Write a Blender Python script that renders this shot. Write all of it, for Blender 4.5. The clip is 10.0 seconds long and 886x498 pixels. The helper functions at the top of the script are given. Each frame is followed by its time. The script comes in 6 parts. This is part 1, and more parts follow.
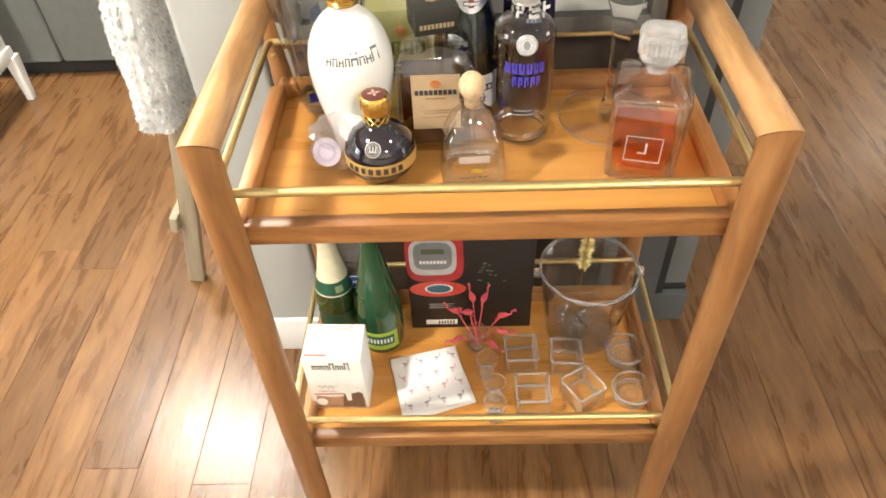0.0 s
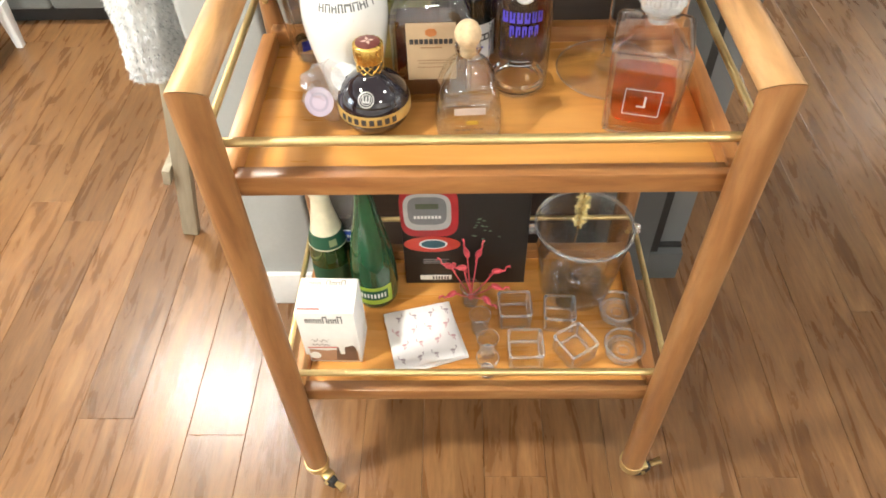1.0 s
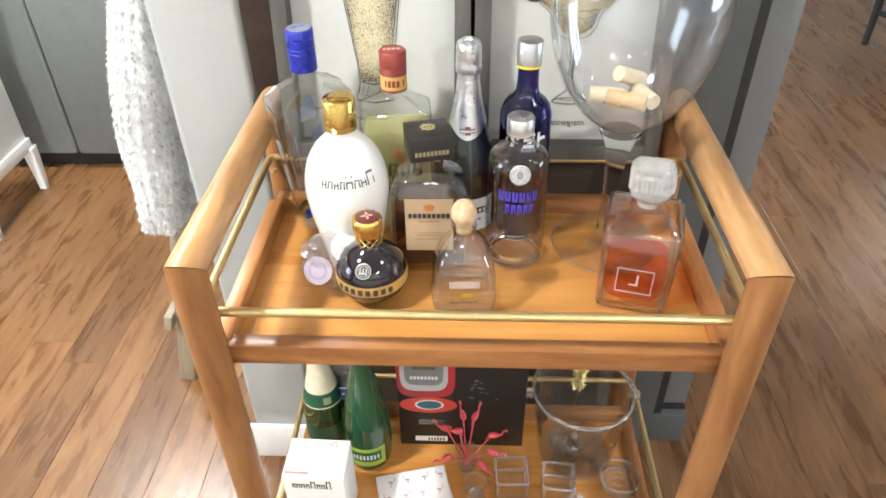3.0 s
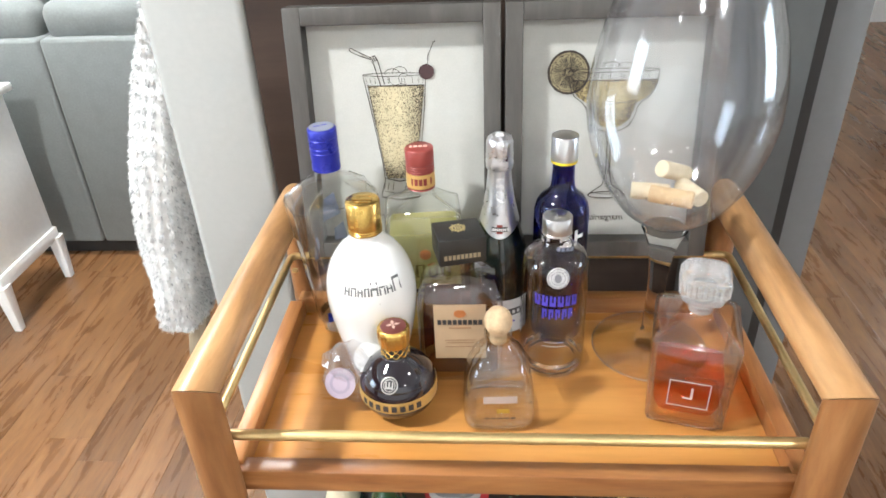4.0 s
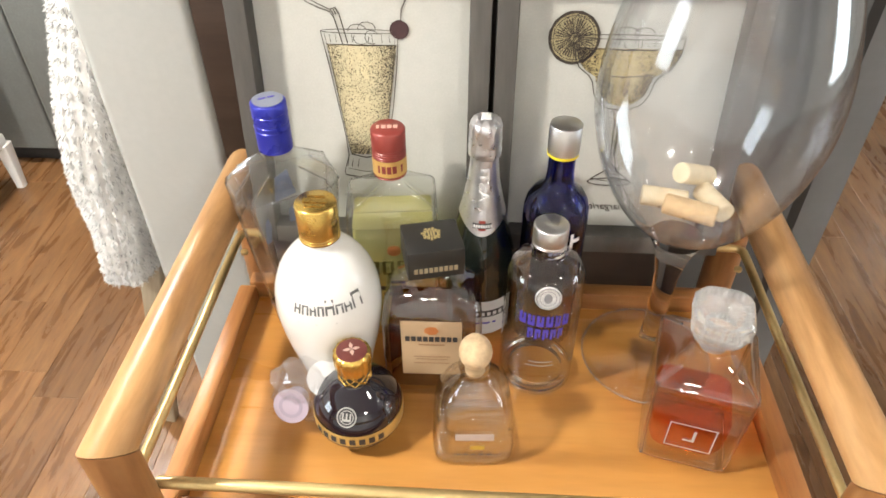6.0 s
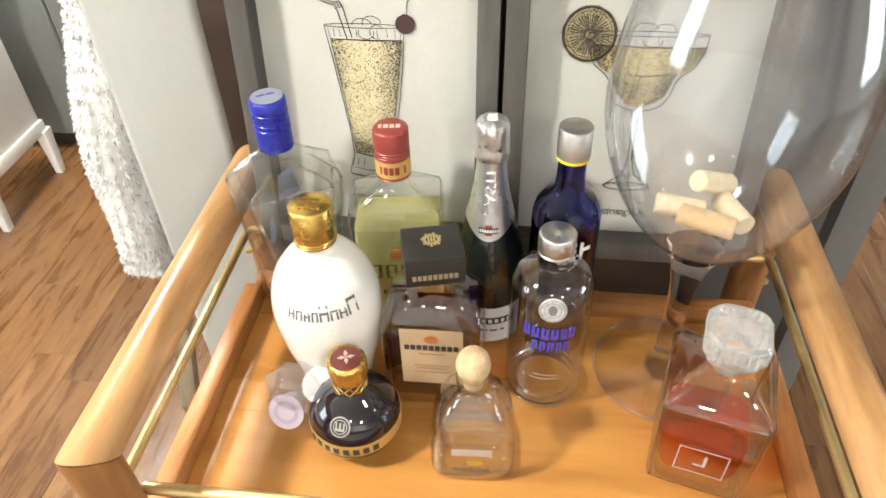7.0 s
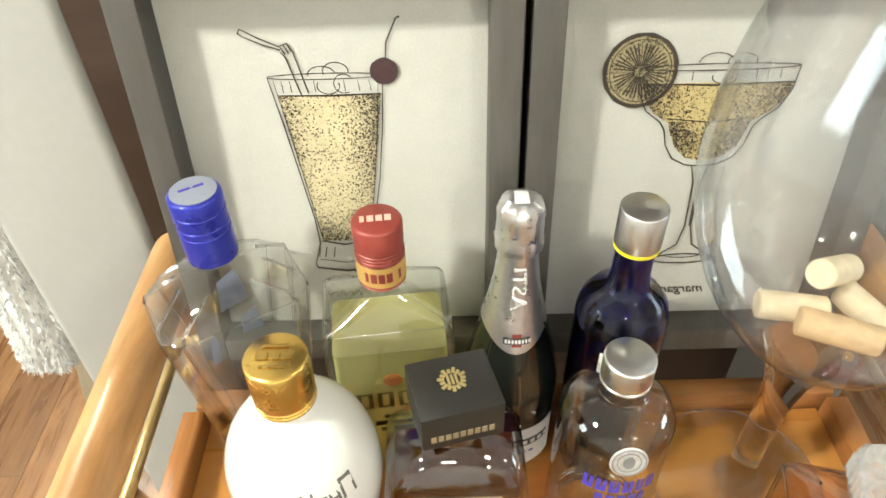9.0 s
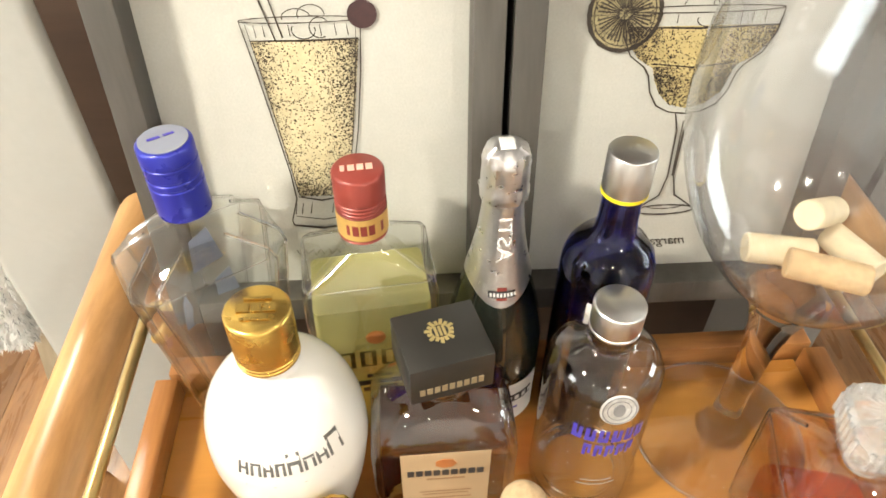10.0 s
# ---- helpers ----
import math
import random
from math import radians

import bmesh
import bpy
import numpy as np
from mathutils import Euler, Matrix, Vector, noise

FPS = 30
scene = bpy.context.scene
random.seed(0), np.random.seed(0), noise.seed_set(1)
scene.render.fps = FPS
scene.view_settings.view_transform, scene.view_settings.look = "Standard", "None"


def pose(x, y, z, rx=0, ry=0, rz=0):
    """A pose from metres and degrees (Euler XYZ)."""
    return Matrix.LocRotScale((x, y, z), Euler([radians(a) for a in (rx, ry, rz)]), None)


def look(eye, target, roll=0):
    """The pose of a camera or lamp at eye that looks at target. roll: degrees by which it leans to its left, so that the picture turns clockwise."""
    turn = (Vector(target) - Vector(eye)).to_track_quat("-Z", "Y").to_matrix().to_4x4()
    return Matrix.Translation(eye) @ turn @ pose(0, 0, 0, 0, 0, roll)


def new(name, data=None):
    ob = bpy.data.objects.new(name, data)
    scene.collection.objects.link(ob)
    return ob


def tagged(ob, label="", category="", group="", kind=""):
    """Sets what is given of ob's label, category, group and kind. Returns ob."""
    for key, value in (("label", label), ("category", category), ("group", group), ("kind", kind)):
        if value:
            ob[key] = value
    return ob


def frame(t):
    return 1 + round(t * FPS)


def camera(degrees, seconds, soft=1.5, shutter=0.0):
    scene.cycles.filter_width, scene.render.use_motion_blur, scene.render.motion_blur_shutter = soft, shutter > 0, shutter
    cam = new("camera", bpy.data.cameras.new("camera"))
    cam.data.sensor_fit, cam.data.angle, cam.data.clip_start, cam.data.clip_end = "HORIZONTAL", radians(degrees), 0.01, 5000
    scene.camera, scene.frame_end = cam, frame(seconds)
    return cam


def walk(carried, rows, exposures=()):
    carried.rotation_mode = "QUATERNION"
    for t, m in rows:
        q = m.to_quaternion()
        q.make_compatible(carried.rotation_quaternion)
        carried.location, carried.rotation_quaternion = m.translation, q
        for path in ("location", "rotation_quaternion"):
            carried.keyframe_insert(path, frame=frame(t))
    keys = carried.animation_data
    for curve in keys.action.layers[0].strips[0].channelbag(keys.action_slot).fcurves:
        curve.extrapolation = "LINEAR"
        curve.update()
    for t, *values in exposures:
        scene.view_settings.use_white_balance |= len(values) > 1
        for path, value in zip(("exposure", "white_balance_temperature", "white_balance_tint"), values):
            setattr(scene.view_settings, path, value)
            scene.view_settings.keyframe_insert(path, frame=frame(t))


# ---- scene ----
cam = camera(64.5, 10.0, soft=1.7, shutter=0.0)
# seconds, eye, target, roll in degrees
PATH = [
    (0, (-0.027, -0.599, 1.365), (-0.083, 0.816, -0.048), -2.8),
    (0.5, (-0.024, -0.595, 1.354), (-0.071, 0.763, -0.113), -2.5),
    (1, (-0.023, -0.597, 1.354), (-0.072, 0.732, -0.14), -2.0),
    (1.5, (-0.017, -0.594, 1.377), (-0.065, 0.798, -0.058), -2.0),
    (2, (-0.011, -0.587, 1.388), (-0.05, 0.883, 0.033), -1.4),
    (2.5, (-0.006, -0.579, 1.391), (-0.047, 0.94, 0.091), -0.2),
    (4, (-0.018, -0.491, 1.386), (-0.159, 1.209, 0.342), -2.7),
    (4.5, (-0.063, -0.424, 1.408), (-0.106, 1.289, 0.377), -2.4),
    (5, (-0.081, -0.383, 1.397), (-0.023, 1.289, 0.302), -2.0),
    (5.5, (-0.049, -0.339, 1.413), (-0.06, 1.231, 0.173), -0.9),
    (7, (0.018, -0.269, 1.406), (-0.183, 1.212, 0.076), -1.8),
    (7.5, (0.031, -0.246, 1.397), (-0.205, 1.226, 0.063), -3.0),
    (8, (0.019, -0.196, 1.388), (-0.14, 1.257, 0.023), -4.0),
    (8.5, (-0.031, -0.12, 1.379), (-0.138, 1.339, 0.015), -2.9),
    (9, (-0.061, -0.06, 1.354), (-0.069, 1.407, -0.006), -1.6),
    (9.5, (-0.074, -0.052, 1.336), (-0.033, 1.398, -0.041), -0.2),
    (10, (-0.075, -0.063, 1.33), (0.016, 1.36, -0.073), 0.1),
]
# seconds, stops, white balance in kelvin and tint
EXPOSURE = [
    (0.0, 0.05, 6600, 6), (1.0, 0.05, 6300, 5), (2.0, 0.03, 5900, 6), (2.5, 0.03, 5900, 6), (4.0, -0.10, 5750, 7),
    (4.5, -0.08, 5850, 6), (5.0, -0.22, 6100, 6), (5.5, -0.25, 6400, 9), (7.0, -0.07, 6370, 6), (7.5, -0.04, 6350, 3),
    (8.5, 0.02, 6500, 0), (9.0, -0.05, 6500, 0), (9.5, -0.17, 6700, 2), (10.0, 0.03, 6900, 6),
]
walk(cam, [(t, look(eye, target, roll)) for t, eye, target, roll in PATH], EXPOSURE)

# ---- light ----
world = bpy.data.worlds.new("world")
scene.world = world
world.use_nodes = True
wn = world.node_tree
sky = wn.nodes.new("ShaderNodeTexSky")
sky.sky_type, sky.sun_disc, sky.sun_elevation, sky.sun_rotation = "NISHITA", False, radians(35), radians(200)
wn.links.new(sky.outputs["Color"], wn.nodes["Background"].inputs["Color"])
wn.nodes["Background"].inputs["Strength"].default_value = 0.10

CEILING = 2.45
# Last four are unseen lamps added for fill light and glints in the glass.
DOWNLIGHTS = [(-1.47, 1.58), (-1.25, -0.38), (1.15, -0.35), (3.70, 4.40), (-0.1, -2.0), (-1.35, -2.0), (1.15, -2.0), (2.4, -0.35)]
LAMP_WATTS = 66.0
for (lx, ly), gain in zip(DOWNLIGHTS, (1.12, 1.30, 0.12, 0.16, 0.10, 0.05, 0.75, 0.02)):
    lamp = bpy.data.lights.new("downlight_lamp", "AREA")
    lamp.shape, lamp.size, lamp.energy, lamp.color = "DISK", 0.20, LAMP_WATTS * gain, (1.0, 0.935, 0.84)
    o = new("downlight_lamp", lamp)
    o.location = (lx, ly, CEILING - 0.012)


def window_lamp(x, y, z, w, h, rx, rz, watts):
    lamp = bpy.data.lights.new("window_daylight", "AREA")
    lamp.shape, lamp.size, lamp.size_y, lamp.energy, lamp.color = "RECTANGLE", w, h, watts, (0.80, 0.90, 1.0)
    o = new("window_daylight", lamp)
    o.matrix_world = pose(x, y, z, rx, 0, rz)


# ---- mesh helpers ----
def finish(name, bm, material, smooth=35):
    bmesh.ops.recalc_face_normals(bm, faces=bm.faces)
    me = bpy.data.meshes.new(name)
    bm.to_mesh(me)
    bm.free()
    for m in (material if isinstance(material, (list, tuple)) else [material]):
        me.materials.append(m)
    if smooth:
        for p in me.polygons:
            p.use_smooth = True
        me.set_sharp_from_angle(angle=radians(smooth))
    return me


def part(name, bm, material, parent=None, label="", smooth=35, at=None):
    ob = new(name, finish(name, bm, material, smooth))
    ob.parent = parent
    if at is not None:
        ob.matrix_local = at
    if label:
        tagged(ob, label)
    return ob


def thing(name, label, category, at=None, group="", kind=""):
    ob = new(name)
    ob.empty_display_size = 0.02
    if at is not None:
        ob.matrix_world = at
    return tagged(ob, label, category, group, kind)


def solid(name, bm, material, label, category="", at=None, group="", kind="", smooth=35):
    ob = new(name, finish(name, bm, material, smooth))
    if at is not None:
        ob.matrix_world = at
    return tagged(ob, label, category, group, kind)


def box(x0, x1, y0, y1, z0, z1, bevel=0.0, segments=2, bm=None):
    bm = bm or bmesh.new()
    made = bmesh.ops.create_cube(bm, size=1.0, matrix=Matrix.Translation(((x0 + x1) / 2, (y0 + y1) / 2, (z0 + z1) / 2)) @ Matrix.Diagonal((x1 - x0, y1 - y0, z1 - z0, 1)))
    if bevel:
        edges = list({e for v in made["verts"] for e in v.link_edges})
        bmesh.ops.bevel(bm, geom=edges, offset=bevel, segments=segments, affect="EDGES", profile=0.5)
    return bm


def lathe(profile, seg=48, bm=None, squash=1.0, at=(0, 0)):
    """Turns (radius, height) pairs round z; radius 0 closes an end."""
    bm = bm or bmesh.new()
    rings = []
    for r, z in profile:
        if r <= 1e-6:
            rings.append([bm.verts.new((at[0], at[1], z))])
        else:
            rings.append([bm.verts.new((at[0] + r * math.cos(2 * math.pi * i / seg), at[1] + squash * r * math.sin(2 * math.pi * i / seg), z)) for i in range(seg)])
    for a, b in zip(rings, rings[1:]):
        for i in range(seg):
            j = (i + 1) % seg
            if len(a) == 1 and len(b) == 1:
                continue
            if len(a) == 1:
                bm.faces.new((a[0], b[j], b[i]))
            elif len(b) == 1:
                bm.faces.new((a[i], a[j], b[0]))
            else:
                bm.faces.new((a[i], a[j], b[j], b[i]))
    return bm


def loft(sections, bm=None):
    """Skins closed outlines [(x, y, z), ...] of one length, and caps both ends."""
    bm = bm or bmesh.new()
    rings = [[bm.verts.new(p) for p in s] for s in sections]
    n = len(rings[0])
    for a, b in zip(rings, rings[1:]):
        for i in range(n):
            bm.faces.new((a[i], a[(i + 1) % n], b[(i + 1) % n], b[i]))
    bm.faces.new(list(reversed(rings[0])))
    bm.faces.new(rings[-1])
    return bm


def rounded(w, d, r, z, n=6, power=0):
    """A rectangle w x d with corners of radius r, as an outline at height z."""
    r = min(r, w / 2 - 1e-4, d / 2 - 1e-4)
    out = []
    for cx, cy, a0 in ((w / 2 - r, d / 2 - r, 0), (-w / 2 + r, d / 2 - r, 90), (-w / 2 + r, -d / 2 + r, 180), (w / 2 - r, -d / 2 + r, 270)):
        for i in range(n):
            a = radians(a0 + 90 * i / (n - 1))
            out.append((cx + r * math.cos(a), cy + r * math.sin(a), z))
    return out


def tube(points, r, seg=12, bm=None, closed=False):
    """A round bar of radius r (or radii) along points."""
    bm = bm or bmesh.new()
    pts = [Vector(p) for p in points]
    rad = r if isinstance(r, (list, tuple)) else [r] * len(pts)
    rings, side = [], None
    for i, p in enumerate(pts):
        a, b = pts[max(i - 1, 0)], pts[min(i + 1, len(pts) - 1)]
        d = (b - a).normalized()
        if side is None:
            side = d.orthogonal().normalized()
        side = (side - d * side.dot(d)).normalized()
        up = d.cross(side)
        rings.append([bm.verts.new(p + rad[i] * (math.cos(2 * math.pi * k / seg) * side + math.sin(2 * math.pi * k / seg) * up)) for k in range(seg)])
    for a, b in zip(rings, rings[1:]):
        for k in range(seg):
            bm.faces.new((a[k], a[(k + 1) % seg], b[(k + 1) % seg], b[k]))
    bm.faces.new(list(reversed(rings[0])))
    bm.faces.new(rings[-1])
    return bm


def polygon(points, bm=None):
    bm = bm or bmesh.new()
    bm.faces.new([bm.verts.new(p) for p in points])
    return bm


# ---- materials ----
def material(name):
    m = bpy.data.materials.new(name)
    m.use_nodes = True
    t = m.node_tree
    return m, t, t.nodes["Principled BSDF"]


def node(t, kind, **values):
    n = t.nodes.new(kind)
    for k, v in values.items():
        n.inputs[k].default_value = v
    return n


def noise_tex(t, scale, detail=4.0, stretch=(1, 1, 1), rough=0.55):
    tc, mp = t.nodes.new("ShaderNodeTexCoord"), t.nodes.new("ShaderNodeMapping")
    mp.inputs["Scale"].default_value = stretch
    n = node(t, "ShaderNodeTexNoise", Scale=scale, Detail=detail, Roughness=rough)
    t.links.new(tc.outputs["Object"], mp.inputs["Vector"])
    t.links.new(mp.outputs["Vector"], n.inputs["Vector"])
    return n


def ramp(t, source, *stops):
    r = t.nodes.new("ShaderNodeValToRGB")
    while len(r.color_ramp.elements) < len(stops):
        r.color_ramp.elements.new(0.5)
    for e, (p, c) in zip(r.color_ramp.elements, stops):
        e.position, e.color = p, (*c, 1)
    t.links.new(source, r.inputs["Fac"])
    return r


def mix(t, a, b, fac, mode="MIX"):
    n = t.nodes.new("ShaderNodeMix")
    n.data_type, n.blend_type = "RGBA", mode
    for sock, v in ((n.inputs["Factor"], fac), (n.inputs["A"], a), (n.inputs["B"], b)):
        if hasattr(v, "is_linked"):
            t.links.new(v, sock)
        elif isinstance(v, tuple):
            sock.default_value = (*v, 1)
        else:
            sock.default_value = v
    for s in n.inputs:
        if s.name in "AB" and s.type == "RGBA":
            v = a if s.name == "A" else b
            if hasattr(v, "is_linked"):
                t.links.new(v, s)
            else:
                s.default_value = (*v, 1)
    return [o for o in n.outputs if o.type == "RGBA"][0]


def bump(t, bsdf, source, strength=0.2, distance=0.001):
    b = node(t, "ShaderNodeBump", Strength=strength, Distance=distance)
    t.links.new(source, b.inputs["Height"])
    t.links.new(b.outputs["Normal"], bsdf.inputs["Normal"])


def rough_from(t, bsdf, source, low, high):
    m = t.nodes.new("ShaderNodeMapRange")
    m.inputs["To Min"].default_value, m.inputs["To Max"].default_value = low, high
    t.links.new(source, m.inputs["Value"])
    t.links.new(m.outputs["Result"], bsdf.inputs["Roughness"])


def plain(name, colour, rough=0.5, metal=0.0, vary=0.12, scale=40.0, relief=0.1, sheen=0.0, coat=0.0):
    m, t, b = material(name)
    n = noise_tex(t, scale)
    n2 = noise_tex(t, scale * 0.13)
    dark = tuple(c * (1 - vary) for c in colour)
    light = tuple(min(1, c * (1 + vary * 0.6)) for c in colour)
    c1 = ramp(t, n.outputs["Fac"], (0.3, dark), (0.7, light))
    f = ramp(t, n2.outputs["Fac"], (0.45, (0, 0, 0)), (0.75, (0.7, 0.7, 0.7)))
    out = mix(t, c1.outputs["Color"], tuple(c * (1 - vary * 1.2) for c in colour), f.outputs["Color"])
    t.links.new(out, b.inputs["Base Color"])
    b.inputs["Metallic"].default_value = metal
    b.inputs["Sheen Weight"].default_value = sheen
    b.inputs["Coat Weight"].default_value = coat
    rough_from(t, b, n.outputs["Fac"], max(0.02, rough * 0.8), min(1, rough * 1.2))
    if relief:
        bump(t, b, n.outputs["Fac"], relief)
    return m


def wood(name, dark, mid, light, along=(1, 1, 1), scale=26.0, rough=0.35, pieces=False, relief=0.15):
    """Grain stretched along one axis, in three tones, with slow patches."""
    m, t, b = material(name)
    tc, mp = t.nodes.new("ShaderNodeTexCoord"), t.nodes.new("ShaderNodeMapping")
    mp.inputs["Scale"].default_value = along
    src = tc.outputs["Object"]
    info = None
    if pieces:
        info = t.nodes.new("ShaderNodeObjectInfo")
        shift = node(t, "ShaderNodeVectorMath")
        shift.operation = "ADD"
        big = node(t, "ShaderNodeVectorMath")
        big.operation = "SCALE"
        comb = t.nodes.new("ShaderNodeCombineXYZ")
        for k in "XYZ":
            t.links.new(info.outputs["Random"], comb.inputs[k])
        big.inputs["Scale"].default_value = 37.0
        t.links.new(comb.outputs["Vector"], big.inputs[0])
        t.links.new(src, shift.inputs[0])
        t.links.new(big.outputs["Vector"], shift.inputs[1])
        src = shift.outputs["Vector"]
    t.links.new(src, mp.inputs["Vector"])
    g = node(t, "ShaderNodeTexNoise", Scale=scale, Detail=7.0, Roughness=0.62, Distortion=0.6)
    fine = node(t, "ShaderNodeTexNoise", Scale=scale * 5, Detail=3.0, Roughness=0.6)
    slow = node(t, "ShaderNodeTexNoise", Scale=scale * 0.16, Detail=3.0)
    for n in (g, fine, slow):
        t.links.new(mp.outputs["Vector"], n.inputs["Vector"])
    c = ramp(t, g.outputs["Fac"], (0.28, dark), (0.5, mid), (0.74, light))
    f = ramp(t, fine.outputs["Fac"], (0.35, (0.62, 0.62, 0.62)), (0.6, (1, 1, 1)))
    c2 = mix(t, c.outputs["Color"], f.outputs["Color"], 0.45 if pieces else 0.32, "MULTIPLY")
    s = ramp(t, slow.outputs["Fac"], (0.35, (0.66, 0.64, 0.62)), (0.65, (1.14, 1.12, 1.10)))
    c3 = mix(t, c2, s.outputs["Color"], 0.8, "MULTIPLY")
    if pieces:
        p = ramp(t, info.outputs["Random"], (0.0, (0.88, 0.87, 0.86)), (1.0, (1.10, 1.10, 1.10)))
        c3 = mix(t, c3, p.outputs["Color"], 0.9, "MULTIPLY")
    t.links.new(c3, b.inputs["Base Color"])
    rough_from(t, b, g.outputs["Fac"], rough * 0.75, rough * 1.35)
    if pieces:
        scrape = node(t, "ShaderNodeTexNoise", Scale=scale * 1.6, Detail=5.0, Roughness=0.7)
        t.links.new(mp.outputs["Vector"], scrape.inputs["Vector"])
        bump(t, b, scrape.outputs["Fac"], relief, 0.0016)
    else:
        bump(t, b, fine.outputs["Fac"], relief, 0.0008)
    return m


def clear(name, tint=(1, 1, 1), ior=1.46, rough=0.0, pass_on=1.0):
    m, t, b = material(name)
    b.inputs["Base Color"].default_value = (*tint, 1)
    b.inputs["Transmission Weight"].default_value = pass_on
    b.inputs["IOR"].default_value = ior
    n = noise_tex(t, 30, 2)
    rough_from(t, b, n.outputs["Fac"], rough, rough + 0.015)
    return m


def thin_glass(name, tint=(0.985, 0.99, 0.985), gloss=0.25, base=0.04, most=0.45, wobble=0.0, size=60.0, haze=0.0, milk=(0.9, 0.9, 0.9), shine=0.09):
    """A wall too thin to bend light: it lets light through and mirrors more at grazing angles."""
    m, t, b = material(name)
    t.nodes.remove(b)
    tr, gl = node(t, "ShaderNodeBsdfTransparent", Color=(*tint, 1)), node(t, "ShaderNodeBsdfGlossy", Roughness=shine)
    lw = node(t, "ShaderNodeLayerWeight", Blend=0.5)
    steep = t.nodes.new("ShaderNodeMath")
    steep.operation = "POWER"
    steep.inputs[1].default_value = 1.3 / gloss
    t.links.new(lw.outputs["Facing"], steep.inputs[0])
    if wobble:
        n = noise_tex(t, size, 2)
        bp = node(t, "ShaderNodeBump", Strength=wobble, Distance=0.002)
        t.links.new(n.outputs["Fac"], bp.inputs["Height"])
        t.links.new(bp.outputs["Normal"], gl.inputs["Normal"])
        t.links.new(bp.outputs["Normal"], lw.inputs["Normal"])
    mr = t.nodes.new("ShaderNodeMapRange")
    mr.inputs["To Min"].default_value, mr.inputs["To Max"].default_value = base, most
    t.links.new(steep.outputs[0], mr.inputs["Value"])
    ms = t.nodes.new("ShaderNodeMixShader")
    t.links.new(mr.outputs["Result"], ms.inputs["Fac"])
    body = tr.outputs[0]
    # Even diffuse share; in liquids and bowl it stands in for light.
    if haze:
        df, tl = node(t, "ShaderNodeBsdfDiffuse", Color=(*milk, 1)), node(t, "ShaderNodeBsdfTranslucent", Color=(*milk, 1))
        cloud, blend = node(t, "ShaderNodeMixShader", Fac=0.5), node(t, "ShaderNodeMixShader", Fac=haze)
        t.links.new(df.outputs[0], cloud.inputs[1])
        t.links.new(tl.outputs[0], cloud.inputs[2])
        t.links.new(body, blend.inputs[1])
        t.links.new(cloud.outputs[0], blend.inputs[2])
        body = blend.outputs[0]
    t.links.new(body, ms.inputs[1])
    t.links.new(gl.outputs[0], ms.inputs[2])
    t.links.new(ms.outputs[0], t.nodes["Material Output"].inputs["Surface"])
    return m


TEAK = wood("teak_legs", (0.185, 0.075, 0.025), (0.31, 0.140, 0.048), (0.42, 0.215, 0.082), (1, 1, 0.12), 30, 0.36)
TEAK_BAR = wood("teak_bars", (0.24, 0.120, 0.045), (0.44, 0.243, 0.100), (0.59, 0.370, 0.175), (1, 0.14, 1), 24, 0.32)
TEAK_RIM = wood("teak_rim", (0.21, 0.080, 0.025), (0.345, 0.152, 0.048), (0.46, 0.235, 0.082), (0.12, 1, 1), 30, 0.36)
TEAK_SIDE = wood("teak_side_rim", (0.23, 0.085, 0.025), (0.37, 0.160, 0.050), (0.49, 0.245, 0.085), (1, 0.12, 1), 30, 0.36)
TRAY = wood("tray_veneer", (0.50, 0.212, 0.046), (0.62, 0.284, 0.066), (0.71, 0.358, 0.096), (0.12, 1, 1), 12, 0.27, relief=0.06)
FLOOR = wood("floor_planks", (0.112, 0.051, 0.020), (0.192, 0.092, 0.035), (0.285, 0.154, 0.064), (1, 0.13, 1), 30, 0.27, pieces=True, relief=0.55)
LADDER = wood("weathered_wood", (0.30, 0.25, 0.17), (0.42, 0.36, 0.26), (0.52, 0.46, 0.35), (1, 1, 0.12), 24, 0.6)
ESPRESSO = wood("espresso_wood", (0.019, 0.012, 0.009), (0.034, 0.022, 0.016), (0.053, 0.036, 0.027), (0.1, 1, 1), 20, 0.42, relief=0.08)
FRAME_GREY = wood("grey_painted_wood", (0.058, 0.054, 0.048), (0.078, 0.073, 0.066), (0.103, 0.096, 0.087), (1, 1, 0.15), 30, 0.5, relief=0.1)
BRASS = plain("brushed_brass", (0.64, 0.48, 0.22), 0.36, 0.85, 0.10, 120, 0.05)
CHROME = plain("bright_metal", (0.80, 0.80, 0.78), 0.16, 1.0, 0.06, 90, 0.03)
JOINT = plain("plank_joint", (0.10, 0.06, 0.038), 0.6)
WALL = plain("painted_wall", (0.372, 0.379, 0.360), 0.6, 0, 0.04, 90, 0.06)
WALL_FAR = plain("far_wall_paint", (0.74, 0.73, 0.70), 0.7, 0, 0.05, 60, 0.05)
CEIL = plain("ceiling_paint", (0.80, 0.79, 0.76), 0.8, 0, 0.03, 60, 0.05)
WHITE = plain("white_paint", (0.78, 0.77, 0.74), 0.4, 0, 0.04, 70, 0.05)
GREY = plain("grey_cabinet_paint", (0.085, 0.090, 0.090), 0.42, 0, 0.06, 60, 0.05)
GREY_LIGHT = plain("light_grey_paint", (0.155, 0.160, 0.163), 0.45, 0, 0.05, 60, 0.05)
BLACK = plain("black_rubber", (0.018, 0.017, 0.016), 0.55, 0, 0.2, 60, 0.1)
SOFA = plain("grey_upholstery", (0.175, 0.188, 0.182), 0.85, 0, 0.14, 160, 0.35, sheen=0.25)
GLOW, gt, gb = material("lamp_lens")
